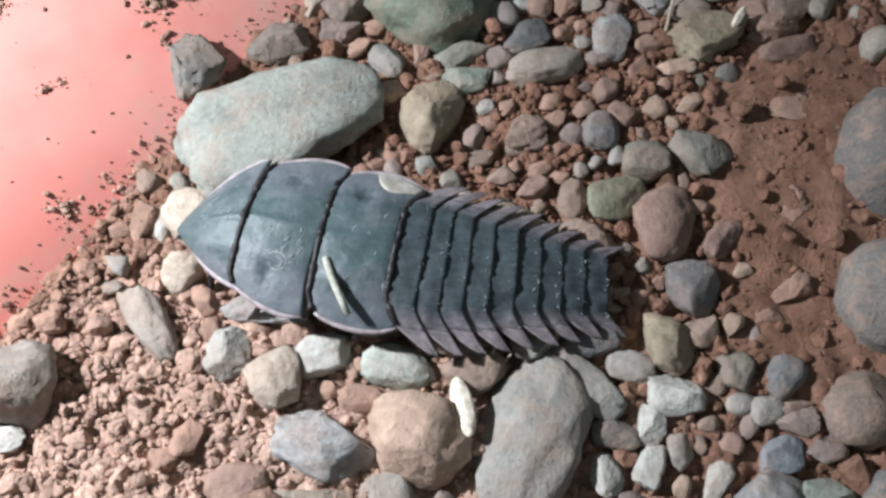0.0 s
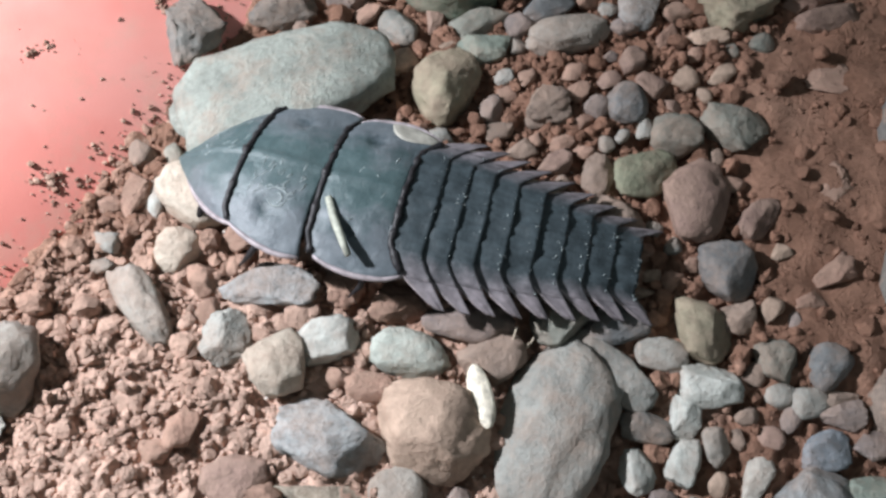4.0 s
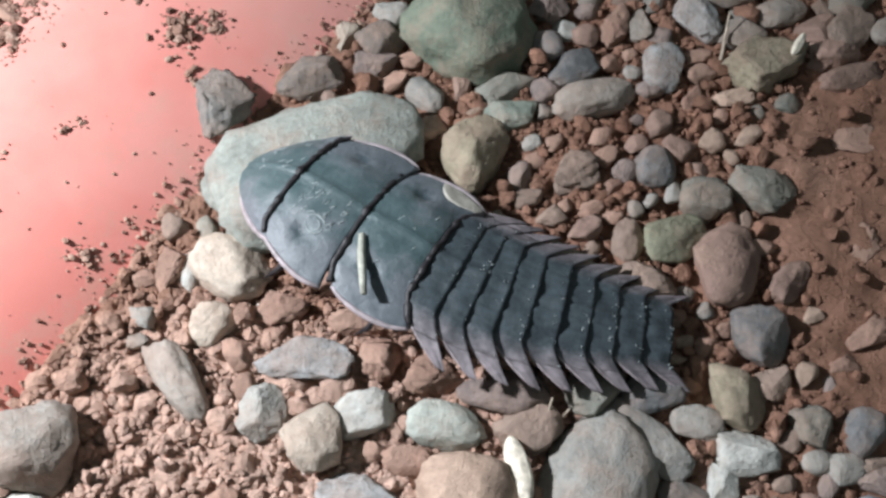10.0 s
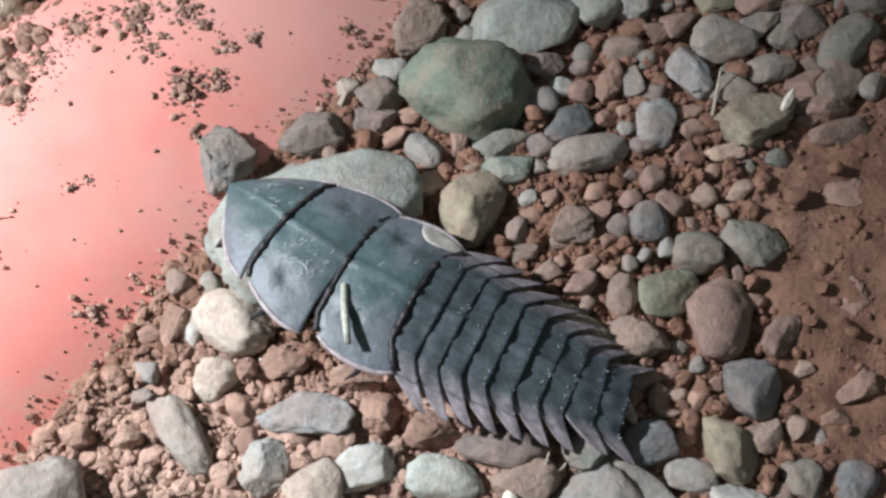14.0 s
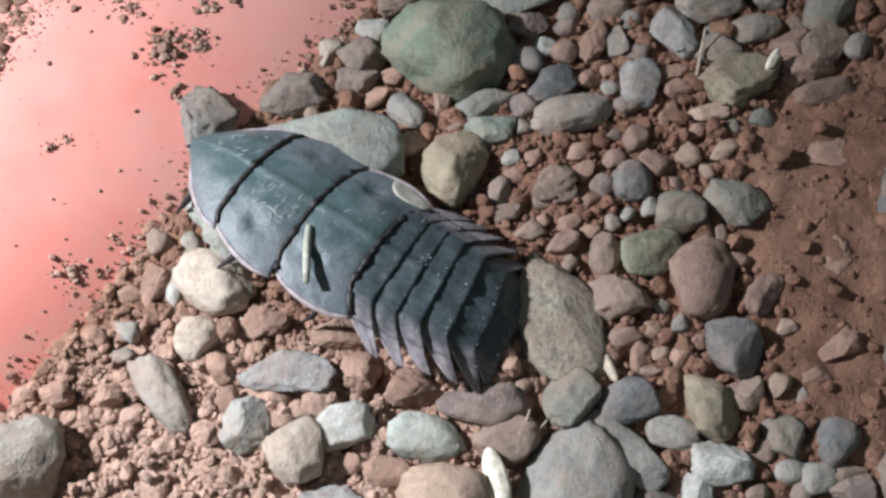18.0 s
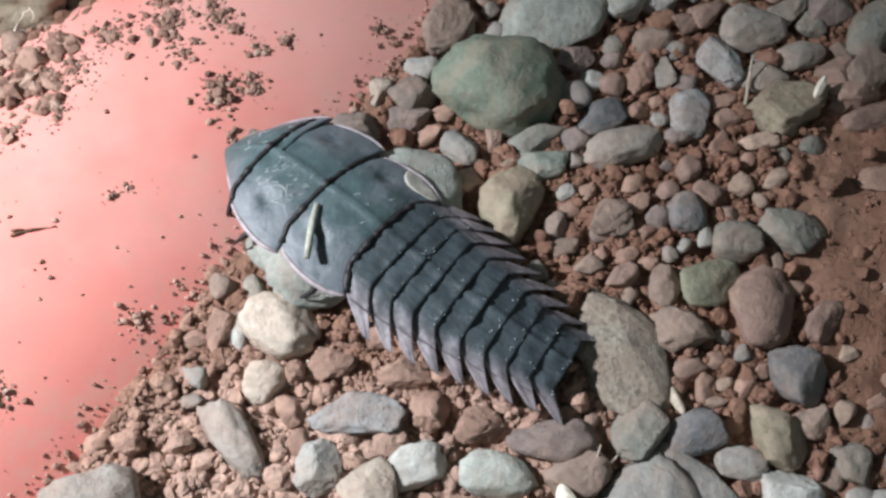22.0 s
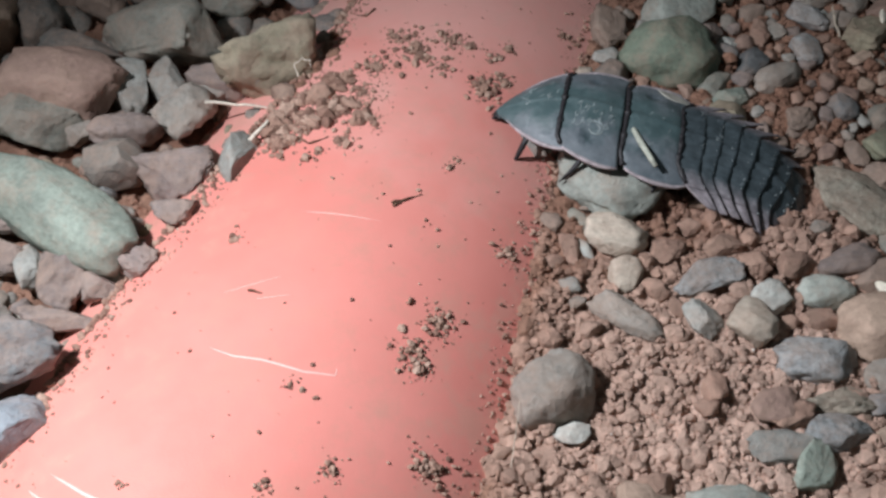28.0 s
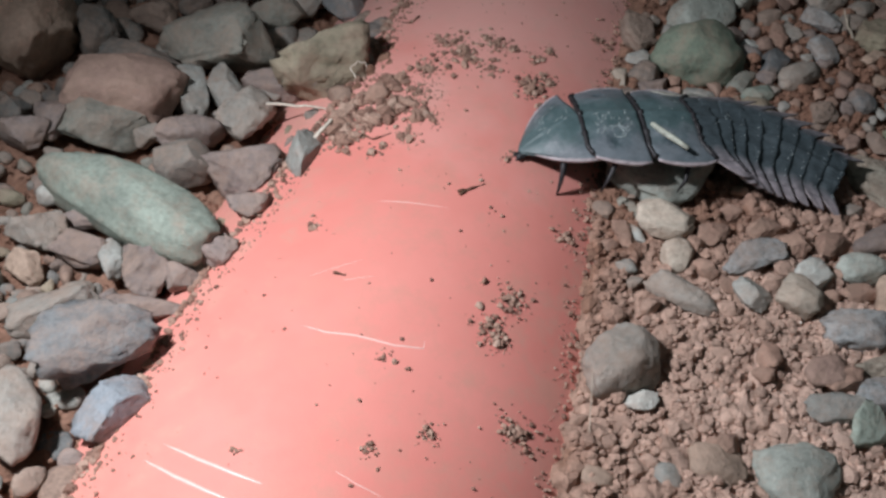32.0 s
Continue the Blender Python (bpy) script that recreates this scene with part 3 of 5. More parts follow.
stone("flat", "mottled", 1.76, 0.80, 2.05, 1.28, 0.48, -60)
stone("clod", "brown", 2.61, 1.20, 0.97, 0.72, 0.48, 8)
stone("block", "clay", 1.15, 3.08, 0.33, 0.28, 0.18, 8)
stone("block", "clay", 1.46, 3.42, 0.38, 0.27, 0.18, 42)
stone("block", "clay", 2.14, 3.53, 0.48, 0.31, 0.21, 30)
stone("block", "clay", 2.26, 2.69, 0.48, 0.26, 0.17, 46)
stone("block", "clay", 1.96, 2.36, 0.42, 0.25, 0.16, 26)
stone("block", "brown", 1.06, 2.47, 0.45, 0.32, 0.22, 4)
stone("block", "clay", 2.28, 2.23, 0.31, 0.23, 0.15, 7)
stone("pebble", "greygreen", 3.57, 2.55, 0.77, 0.69, 0.46, 10)
stone("block", "greygreen", 4.39, 2.75, 0.95, 0.71, 0.48, -28)
stone("pebble", "grey", 3.15, 2.67, 0.39, 0.24, 0.15, 79)
stone("block", "redbrown", 3.27, 3.36, 0.56, 0.41, 0.27, -7)
stone("block", "tan", 3.75, 3.51, 0.41, 0.37, 0.24, 37)
stone("block", "tan", 4.31, 3.65, 0.52, 0.29, 0.19, 33)
stone("pebble", "redbrown", 3.76, 1.53, 1.31, 0.98, 0.57, 75)
stone("block", "redbrown", 4.64, 1.35, 0.77, 0.50, 0.32, 66)
stone("pebble", "brown", 4.14, 2.28, 0.32, 0.24, 0.16, -77)
stone("block", "clay", 4.33, 1.85, 0.49, 0.28, 0.18, 5)
stone("block", "tan", 5.12, 2.77, 0.25, 0.16, 0.11, 9)
stone("block", "clay", 5.93, 3.64, 0.86, 0.57, 0.16, 10)
stone("block", "clay", 5.75, 1.88, 0.76, 0.45, 0.13, 56)
stone("pebble", "greygreen", 1.91, -0.28, 0.93, 0.71, 0.45, 59)
stone("flat", "mauve", 0.74, -0.39, 1.23, 0.66, 0.43, -6)
stone("flat", "brown", 1.07, -0.87, 0.91, 0.68, 0.44, 19)
stone("pebble", "bluegrey", 2.63, -0.30, 0.87, 0.62, 0.41, 17)
stone("slab", "grey", 2.54, -0.94, 1.45, 0.60, 0.35, -38)
stone("pebble", "pale", 0.02, -0.87, 1.08, 0.64, 0.42, -11)
stone("block", "clay", -0.17, -0.21, 0.80, 0.57, 0.38, -9)
stone("pebble", "bluegrey", 4.18, 0.50, 0.91, 0.79, 0.52, -87)
stone("block", "olivetan", 3.74, -0.33, 0.97, 0.82, 0.54, -34)
stone("block", "brown", 4.27, -0.13, 0.64, 0.50, 0.33, 52)
stone("block", "grey", 3.25, -0.69, 0.71, 0.46, 0.30, -10)
stone("block", "white", 3.81, -1.06, 0.83, 0.65, 0.43, 13)
stone("block", "greygreen", 4.73, -0.69, 0.67, 0.56, 0.38, -81)
stone("pebble", "brown", 4.46, -0.88, 0.36, 0.29, 0.19, 57)
stone("pebble", "grey", 4.80, -1.15, 0.52, 0.33, 0.22, 8)
stone("pebble", "bluegrey", 5.38, -0.72, 0.73, 0.55, 0.37, 53)
stone("block", "brown", 5.47, -1.17, 0.66, 0.32, 0.21, 4)
stone("pebble", "mauve", 5.03, -0.13, 0.31, 0.22, 0.15, -86)
stone("block", "clay", 5.26, 0.18, 0.52, 0.31, 0.21, 7)
stone("block", "clay", 5.64, 0.59, 0.67, 0.38, 0.25, 34)
stone("block", "tan", 4.93, 0.87, 0.32, 0.25, 0.16, 14)
stone("block", "redbrown", 2.68, 0.62, 0.54, 0.38, 0.25, 6)
stone("block", "clay", 3.04, 0.75, 0.36, 0.28, 0.18, 11)
stone("block", "clay", 2.88, 0.35, 0.49, 0.32, 0.22, 65)
stone("block", "tan", 3.17, 0.41, 0.28, 0.21, 0.14, 9)
stone("block", "clay", 3.42, 0.34, 0.39, 0.31, 0.21, 56)
stone("clod", "clay", 3.72, 0.62, 0.28, 0.21, 0.14, 56)
stone("block", "tan", 2.99, 0.18, 0.44, 0.24, 0.16, 4)
stone("block", "clay", 1.99, 1.26, 0.36, 0.29, 0.19, 9)
stone("pebble", "cream", -3.00, 1.21, 1.19, 0.92, 0.60, -20)
stone("pebble", "cream", -3.19, 0.42, 0.69, 0.60, 0.48, 44)
stone("pebble", "white", -3.57, 1.16, 0.62, 0.25, 0.16, -84)
stone("pebble", "greygreen", -3.43, 1.78, 0.57, 0.32, 0.22, -69)
stone("block", "brown", -3.88, 1.86, 0.45, 0.40, 0.26, -80)
stone("block", "clay", -3.83, 1.19, 0.71, 0.42, 0.28, -88)
stone("block", "clay", -4.18, 1.06, 0.39, 0.35, 0.23, -31)
stone("block", "grey", -4.14, 0.52, 0.39, 0.33, 0.22, -15)
stone("block", "greywarm", -4.14, 0.17, 0.34, 0.25, 0.16, -7)
stone("block", "greywarm", -3.52, -0.37, 1.36, 0.56, 0.38, -55)
stone("block", "bluelight", -1.86, -0.07, 1.36, 0.68, 0.40, 9)
stone("block", "grey", -2.34, -0.78, 0.82, 0.64, 0.42, 86)
stone("pebble", "cream", -1.65, -1.14, 0.85, 0.82, 0.64, -73)
stone("block", "white", -1.05, -0.75, 0.84, 0.63, 0.42, 10)
stone("block", "clay", -2.25, 0.67, 0.82, 0.49, 0.32, -0)
stone("block", "clay", -1.23, 0.52, 0.79, 0.45, 0.30, -5)
stone("block", "clay", -0.89, 0.02, 0.66, 0.57, 0.38, 80)
stone("block", "clay", -2.80, 0.02, 0.50, 0.44, 0.29, 84)
stone("block", "clay", -2.63, -0.42, 0.38, 0.32, 0.22, 75)
stone("block", "clay", -1.59, 1.09, 0.54, 0.37, 0.25, -0)
stone("block", "bluelight", -0.93, -2.02, 1.45, 0.92, 0.60, -18)
stone("pebble", "tan", 0.36, -1.85, 1.49, 1.25, 0.91, -20)
stone("pebble", "greywarm", 0.08, -2.83, 1.10, 0.70, 0.46, -61)
stone("block", "bluegrey", -0.25, -3.02, 0.70, 0.41, 0.27, -5)
stone("pebble", "mauve", 0.70, -2.73, 0.46, 0.37, 0.24, 74)
stone("pebble", "brown", 0.77, -3.27, 0.73, 0.53, 0.35, 7)
stone("clod", "mottled", -0.96, -2.78, 1.30, 0.56, 0.38, -10)
stone("pebble", "tan", -0.70, -3.08, 0.31, 0.27, 0.18, 56)
stone("block", "bluelight", -1.28, -3.25, 1.22, 0.64, 0.42, -8)
stone("pebble", "tan", -0.19, -3.56, 1.24, 0.46, 0.30, -5)
stone("block", "clay", -1.84, -2.77, 0.85, 0.53, 0.35, -7)
stone("block", "clay", -2.76, -2.00, 0.60, 0.44, 0.29, 46)
stone("block", "clay", -0.40, -1.37, 0.83, 0.46, 0.31, -7)
stone("block", "clay", -0.95, -1.22, 0.56, 0.31, 0.21, 14)
stone("pebble", "greywarm", -5.27, -1.32, 1.36, 1.22, 1.0, -10)
stone("block", "white", -5.22, -2.09, 0.62, 0.39, 0.26, 5)
stone("block", "grey", -2.32, -3.23, 1.09, 0.59, 0.39, -9)
stone("block", "greengrey", -1.99, -3.71, 0.96, 0.60, 0.40, 34)
stone("flat", "white", -3.58, -3.68, 0.73, 0.40, 0.26, -11)
stone("block", "clay", -4.50, -3.25, 0.77, 0.44, 0.29, -11)
stone("pebble", "grey", 1.88, -1.72, 2.42, 1.48, 0.65, 77)
stone("pebble", "darkgrey", 3.03, -1.67, 0.75, 0.41, 0.27, -16)
stone("pebble", "white", 2.89, -2.21, 0.65, 0.46, 0.30, -86)
stone("block", "white", 3.51, -1.51, 0.63, 0.43, 0.28, -82)
stone("block", "white", 3.46, -2.07, 0.66, 0.41, 0.27, 74)
stone("block", "greywarm", 3.90, -1.85, 0.53, 0.37, 0.24, -77)
stone("block", "brown", 4.17, -1.74, 0.28, 0.21, 0.14, -67)
stone("block", "white", 4.38, -2.19, 0.82, 0.35, 0.23, 57)
stone("pebble", "blue", 5.26, -1.84, 0.68, 0.53, 0.35, 18)
stone("pebble", "grey", 5.10, -1.21, 0.55, 0.43, 0.28, 19)
stone("pebble", "mauve", 4.88, -1.42, 0.46, 0.25, 0.16, 64)
stone("pebble", "brown", 4.31, -1.45, 0.35, 0.25, 0.16, 11)
stone("block", "bluelight", 5.05, -2.31, 1.12, 0.70, 0.46, -2)
stone("block", "greengrey", 5.82, -2.36, 0.72, 0.54, 0.36, 17)
stone("block", "mauve", 5.87, -1.73, 0.57, 0.39, 0.26, 13)
stone("block", "mauve", 5.52, -1.39, 0.65, 0.43, 0.28, 11)
stone("block", "cream", -1.75, 5.25, 0.64, 0.37, 0.25, 78)
stone("pebble", "darkgrey", -1.19, 5.20, 0.75, 0.69, 0.45, 29)
stone("block", "grey", -1.03, 5.70, 0.62, 0.50, 0.32, 20)
stone("clod", "brown", -0.63, 6.53, 1.36, 0.85, 0.56, 65)
stone("block", "mauve", -1.25, 4.71, 0.70, 0.55, 0.37, 1)
stone("pebble", "pale", 1.11, 6.67, 2.13, 1.26, 0.83, 24)
stone("pebble", "pale", 2.23, 7.07, 0.97, 0.86, 0.57, 20)
stone("pebble", "grey", 2.80, 7.16, 0.76, 0.70, 0.46, -7)
stone("pebble", "bluegrey", 1.59, 7.45, 0.68, 0.52, 0.35, 7)
stone("block", "redbrown", 3.62, 6.77, 0.77, 0.48, 0.31, 37)
stone("pebble", "greywarm", 4.23, 6.40, 1.08, 0.91, 0.59, 22)
stone("block", "greywarm", 4.91, 6.76, 0.82, 0.49, 0.32, 36)
stone("block", "mauve", 5.58, 6.80, 0.90, 0.73, 0.49, 26)
stone("pebble", "greygreen", 6.24, 6.44, 1.37, 0.76, 0.50, 48)
stone("pebble", "greygreen", 6.76, 7.37, 1.27, 0.75, 0.50, 1)
stone("block", "redbrown", 4.94, 7.31, 0.97, 0.64, 0.42, 9)
stone("block", "brown", 5.69, 7.34, 0.89, 0.51, 0.33, 7)
stone("block", "olive", 4.26, 7.27, 0.84, 0.57, 0.38, 9)
stone("block", "clay", -0.70, 4.83, 0.39, 0.35, 0.23, 1)
stone("block", "clay", -0.94, 4.43, 0.44, 0.33, 0.23, 33)
stone("block", "darkgrey", -2.22, 4.41, 1.05, 0.77, 0.51, 19)
stone("clod", "darkgrey", -3.39, 3.74, 1.18, 0.96, 0.63, 82)


def fill(count, box, sizes, colours, seed, inside, lift=0.0):
    """Small pebbles in the gaps between the large ones."""
    rng, left = random.Random(seed), count
    for _ in range(count * 40):
        x, y, size = rng.uniform(*box[:2]), rng.uniform(*box[2:]), rng.uniform(*sizes)
        near = min(math.hypot(x - p[0], y - p[1]) - (p[2] + p[3]) * 0.5 for p in PLACED)
        if left and near > size * 0.42 and inside(x, y):
            left -= 1
            stone(rng.choice(("pebble", "block")), rng.choice(colours), x, y, size, size * rng.uniform(0.65, 0.95), size * rng.uniform(0.5, 0.75), rng.uniform(0, 180), lift)


def beyond_pipe(x, y):
    h = bared(0.6 * x + 0.8 * y, -1)
    return 0.8 * x - 0.6 * y - PIPE_OFF < -0.35 - math.sqrt(PIPE_R ** 2 - (PIPE_R - h) ** 2) - 0.5 * abs(n3(x * 1.5, y * 1.5))


def gravelly(x, y):
    return 0.8 * x - 0.6 * y - PIPE_OFF > 3.0 and math.hypot((x - 6.3) / 1.9, (y - 2.0) / 3.2) > 1 and (y > 1.5 or x > 0.5)


fill(110, (-15.5, -7, -3.5, 9), (0.3, 0.62), ("brown", "mauve", "greywarm", "darkgrey", "grey", "greygreen", "olivetan"), 5, beyond_pipe, -0.14)
fill(110, (-4, 6, -4.5, 8), (0.24, 0.5), ("brown", "redbrown", "greywarm", "tan", "grey", "greygreen", "mauve"), 6, gravelly)


# ---- larva ----
def sheet(bm, at, v0, v1, nu, nv, thick):
    """A thin shell over at(u, v, depth), u from 0 at its rear edge to 1 at its front, v across from v0 to v1."""
    top, low = [[[bm.verts.new(at(i / nu, v0 + (v1 - v0) * j / nv, z)) for j in range(nv + 1)] for i in range(nu + 1)] for z in (0, thick)]
    for i in range(nu):
        for j in range(nv):
            bm.faces.new((top[i][j], top[i + 1][j], top[i + 1][j + 1], top[i][j + 1]))
            bm.faces.new((low[i][j], low[i][j + 1], low[i + 1][j + 1], low[i + 1][j]))
        bm.faces.new((top[i][0], low[i][0], low[i + 1][0], top[i + 1][0]))
        bm.faces.new((top[i][nv], top[i + 1][nv], low[i + 1][nv], low[i][nv]))
    for j in range(nv):
        bm.faces.new((top[0][j], top[0][j + 1], low[0][j + 1], low[0][j]))
        bm.faces.new((top[nu][j], low[nu][j], low[nu][j + 1], top[nu][j + 1]))
    bmesh.ops.recalc_face_normals(bm, faces=bm.faces)


def plate_shape(length, half, dome, lobe, seed, pits, fall):
    """An arched horny plate, from its rear edge (x = -length / 2) to its front. half(u) is its half width, lobe how far its rear corners reach back."""
    def at(u, v, depth):
        w, a = half(u), abs(v)
        x = (u - 0.5) * length - 0.03 * v * v - lobe * (1 - u) * clamp((a - 0.62) / 0.38, 0, 1) ** 1.6 - 0.10 * u * clamp((a - 0.7) / 0.3, 0, 1) ** 2
        z = dome * (1 - a ** 1.65) + 0.035 * math.exp(-(v * 22) ** 2) + 0.016 * n3(u * 4 + seed, v * 5)
        z += 0.035 * math.exp(-((a - 0.42) / 0.22) ** 2) * math.sin(math.pi * clamp(u, 0, 1))
        if pits:
            z -= 0.05 * math.exp(-((u - 0.54) / 0.13) ** 2 - ((a - 0.59) / 0.10) ** 2)
        return Vector((x, v * w, z * (0.90 + 0.10 * math.sin(math.pi * clamp(u, 0, 1))) * min(1, w / half(0.1)) ** fall - depth))
    return at


def tube(bm, points, radii, sides=8):
    """A tapered tube through points."""
    pts = [Vector(p) for p in points]
    rings = []
    for i, p in enumerate(pts):
        t = (pts[min(i + 1, len(pts) - 1)] - pts[max(i - 1, 0)]).normalized()
        a = t.cross(Vector((0, 0, 1)) if abs(t.z) < 0.9 else Vector((1, 0, 0))).normalized()
        b = t.cross(a)
        rings.append([bm.verts.new(p + radii[i] * (math.cos(2 * math.pi * k / sides) * a + math.sin(2 * math.pi * k / sides) * b)) for k in range(sides)])
    for r, q in zip(rings, rings[1:]):
        for k in range(sides):
            bm.faces.new((r[k], r[(k + 1) % sides], q[(k + 1) % sides], q[k]))
    bm.faces.new(rings[0][::-1])
    bm.faces.new(rings[-1])
    bmesh.ops.recalc_face_normals(bm, faces=bm.faces)


def blob(bm, centre, size, level=2, seed=0, rough=0.1):
    geom = bmesh.ops.create_icosphere(bm, subdivisions=level, radius=1.0)
    for v in geom["verts"]:
        k = 1 + rough * noise.noise(v.co * 1.7 + Vector((seed, 0, 0)))
        v.co = Vector(centre) + Vector((v.co.x * size[0], v.co.y * size[1], v.co.z * size[2])) * k


larva = tagged(new("larva"), "teal-grey armoured beetle larva crawling over pebbles", "insect larva")
SEGMENTS = []
PRO, MESO, META, ABD = 1.27, 1.09, 1.03, 9


def rim_of(bm, at, side, nu=18, r=0.035, u0=0.0, u1=1.0):
    pts = [at(u0 + (u1 - u0) * i / nu, side, 0.02) for i in range(nu + 1)]
    tube(bm, pts, [r * (0.5 + 0.5 * math.sin(math.pi * i / nu)) + 0.008 for i in range(nu + 1)], 6)


def thorax(name, length, half, dome, seed, lobe, pits=True, fall=0.8):
    bm = bmesh.new()
    at = plate_shape(length, half, dome, lobe, seed, pits, fall)
    sheet(bm, at, -1, 1, 24, 44, 0.05)
    seg = part(name, bm, SHELL if pits else SHELL_FRONT, larva)
    for side in (-1, 1):
        b = bmesh.new()
        rim_of(b, at, side)
        part("rim", b, RIM, seg, "pale mauve rim of the plate")
    b = bmesh.new()
    if half(1) < 0.2:
        blob(b, (-length * 0.2, 0, -0.12), (length * 0.34, half(0.3) * 0.55, 0.22), 3, seed)
    else:
        blob(b, (0, 0, -0.12), (length * 0.58, half(0.5) * 0.62, 0.24), 3, seed)
    part("belly", b, DARK, seg, "dark soft underside")
    return seg, at


def pro_half(u):
    return 0.95 * max(0.0, 1 - clamp(u, 0, 1) ** 1.7) ** 0.83 + 0.04


def meso_half(u):
    return 1.20 - 0.24 * u ** 2.2 - 0.07 * (1 - u) ** 6


def meta_half(u):
    return 1.21 - 0.11 * u ** 2 - 0.06 * u ** 8 - 0.20 * (1 - u) ** 4


def flanked(ob, w):
    """Notes on each corner of a ring how far out towards its tip it lies."""
    me = ob.data
    me.attributes.new("flank", "FLOAT", "POINT").data.foreach_set("value", [abs(v.co.y) / (w * CM) for v in me.vertices])
    return ob


def build_larva():
    pro, at0 = thorax("pronotum", PRO, pro_half, 0.31, 1.0, 0.05, False, 1.1)
    meso, at1 = thorax("mesonotum", MESO * 0.97, meso_half, 0.30, 4.0, 0.05)
    meta, at2 = thorax("metanotum", META * 0.97, meta_half, 0.30, 8.0, 0.24)
    b = bmesh.new()
    sheet(b, lambda u, v, depth: at2(0.02 + u * 0.6, -1 + (v + 1) * math.sin(math.pi * (0.12 + 0.85 * u)), depth - 0.006), -1.0, -0.74, 12, 5, 0.01)
    part("margin", b, MARGIN, meta, "pale cream worn rear corner")
    rng = random.Random(5)
    for seg, at, count, u0, u1, v0, v1 in ((meso, at1, 30, 0.15, 0.8, 0.05, 0.5), (pro, at0, 14, 0.1, 0.7, -0.6, 0.1), (meta, at2, 6, 0.2, 0.8, -0.5, 0.5)):
        b = bmesh.new()
        for _ in range(count):
            u, v = rng.uniform(u0, u1), rng.uniform(v0, v1)
            r, turn = rng.uniform(0.006, 0.013), rng.uniform(0, 6.3)
            reach = rng.uniform(0.3, 1.0)
            du, dv = 0.06 * reach * math.cos(turn), 0.045 * reach * math.sin(turn)
            path = [at(clamp(u + du * k, 0.03, 0.97), v + dv * k + 0.035 * math.sin(k * 2.2 + turn), 0.002) for k in (-1, -0.4, 0.3, 1)]
            tube(b, path, [r * 0.5, r, r, r * 0.5], 6)
        if seg is meso:
            for turn0, wide in ((0.4, 1.0), (3.3, 1.15), (1.9, 0.6)):
                ring = [at(0.42 + 0.12 * wide * math.cos(turn0 + 0.42 * j), 0.47 + 0.09 * wide * math.sin(turn0 + 0.42 * j), 0.002) for j in range(8)]
                tube(b, ring, [0.004 + 0.011 * math.sin(math.pi * (j + 0.5) / 8) for j in range(8)], 6)
        part("scuff", b, SCAR, seg, "pale scuff marks", kind="stuff")
    for seg, at, edge in ((meso, at1, 1.0), (meta, at2, 1.0), (meta, at2, 0.0)):
        b = bmesh.new()
        for _ in range(9):
            p = at(edge, rng.gauss(0, 0.22), 0.0)
            blob(b, (p.x + 0.02 * (2 * edge - 1), p.y, p.z), [rng.uniform(0.018, 0.04) for _ in range(3)], 1, p.y)
        part("tubercle", b, DARK, seg, "row of black knobs along the edge", kind="stuff")
        b = bmesh.new()
        line = [at(edge, k / 30, 0.006) for k in range(-29, 30)]
        tube(b, [(p.x + 0.018 * (2 * edge - 1) + 0.02 * n3(p.y * 7, edge, 5), p.y, p.z + 0.008 * n3(p.y * 9, edge)) for p in line], [0.036 + 0.045 * abs(n3(p.y * 11, edge + p.x)) for p in line], 8)
        part("membrane", b, DARK, seg, "black skin in the joint")
    # head with jaws, under the front of the pronotum
    b = bmesh.new()
    blob(b, (PRO / 2 - 0.06, 0, -0.13), (0.12, 0.09, 0.06), 3)
    for side in (-1, 1):
        tube(b, [(PRO / 2 + 0.02, side * 0.05, -0.12), (PRO / 2 + 0.06, side * 0.06, -0.13), (PRO / 2 + 0.1, side * 0.03, -0.15)], [0.03, 0.022, 0.008], 6)
        tube(b, [(PRO / 2 - 0.02, side * 0.06, -0.10), (PRO / 2 + 0.07, side * 0.11, -0.10)], [0.018, 0.01], 6)
    part("head", b, DARK, pro, "small black head with jaws")
    SEGMENTS.extend([pro, meso, meta])
    # legs
    for seg, reach, turn in ((pro, 0.66, 0.20), (meso, 0.95, 0.12), (meta, 0.95, -0.25)):
        for side in (-1, 1):
            b = bmesh.new()
            tube(b, [(-0.1, side * 0.4, -0.2), (turn * 0.5 - 0.1, side * 0.85 * reach, -0.10), (turn * 0.8 - 0.08, side * 1.02 * reach, -0.22), (turn, side * 1.16 * reach, -0.42), (turn + 0.14, side * 1.26 * reach, -0.64)], [0.08, 0.065, 0.055, 0.042, 0.012], 8)
            part("leg", b, DARK, seg, "thin dark jointed leg")
    # abdomen: rings whose sides run out into lobes that point back
    for i in range(ABD):
        k = i / (ABD - 1)
        last = i == ABD - 1
        g = (1 - 0.3 * k) * (1.2 if last else 1)
        w, ln, dome = 0.99 - 0.54 * k ** 1.3 + 0.28 * g, 0.50 - 0.09 * k, 0.29 - 0.09 * k

        def at(u, v, depth, i=i, g=g, w=w, ln=ln, dome=dome):
            a = abs(v)
            e = clamp((a - 0.58) / 0.42, 0, 1)
            rear, front = -ln / 2 - 0.44 * g * e ** 1.25, ln / 2 - (0.44 * g + ln - 0.11) * e ** 1.35
            z = dome * (1 - a ** 1.9) + 0.03 * math.exp(-(v * 20) ** 2) - 0.05 * e + 0.03 * n3(v * 4, u * 2, i * 3.1)
            z += (1 - e) * (1 - u) ** 3 * 0.05 * max(0, n3(v * 13, i * 5.7)) - 0.02 * u ** 3
            return Vector((rear + u * (front - rear), v * w, z - depth))
        bm = bmesh.new()
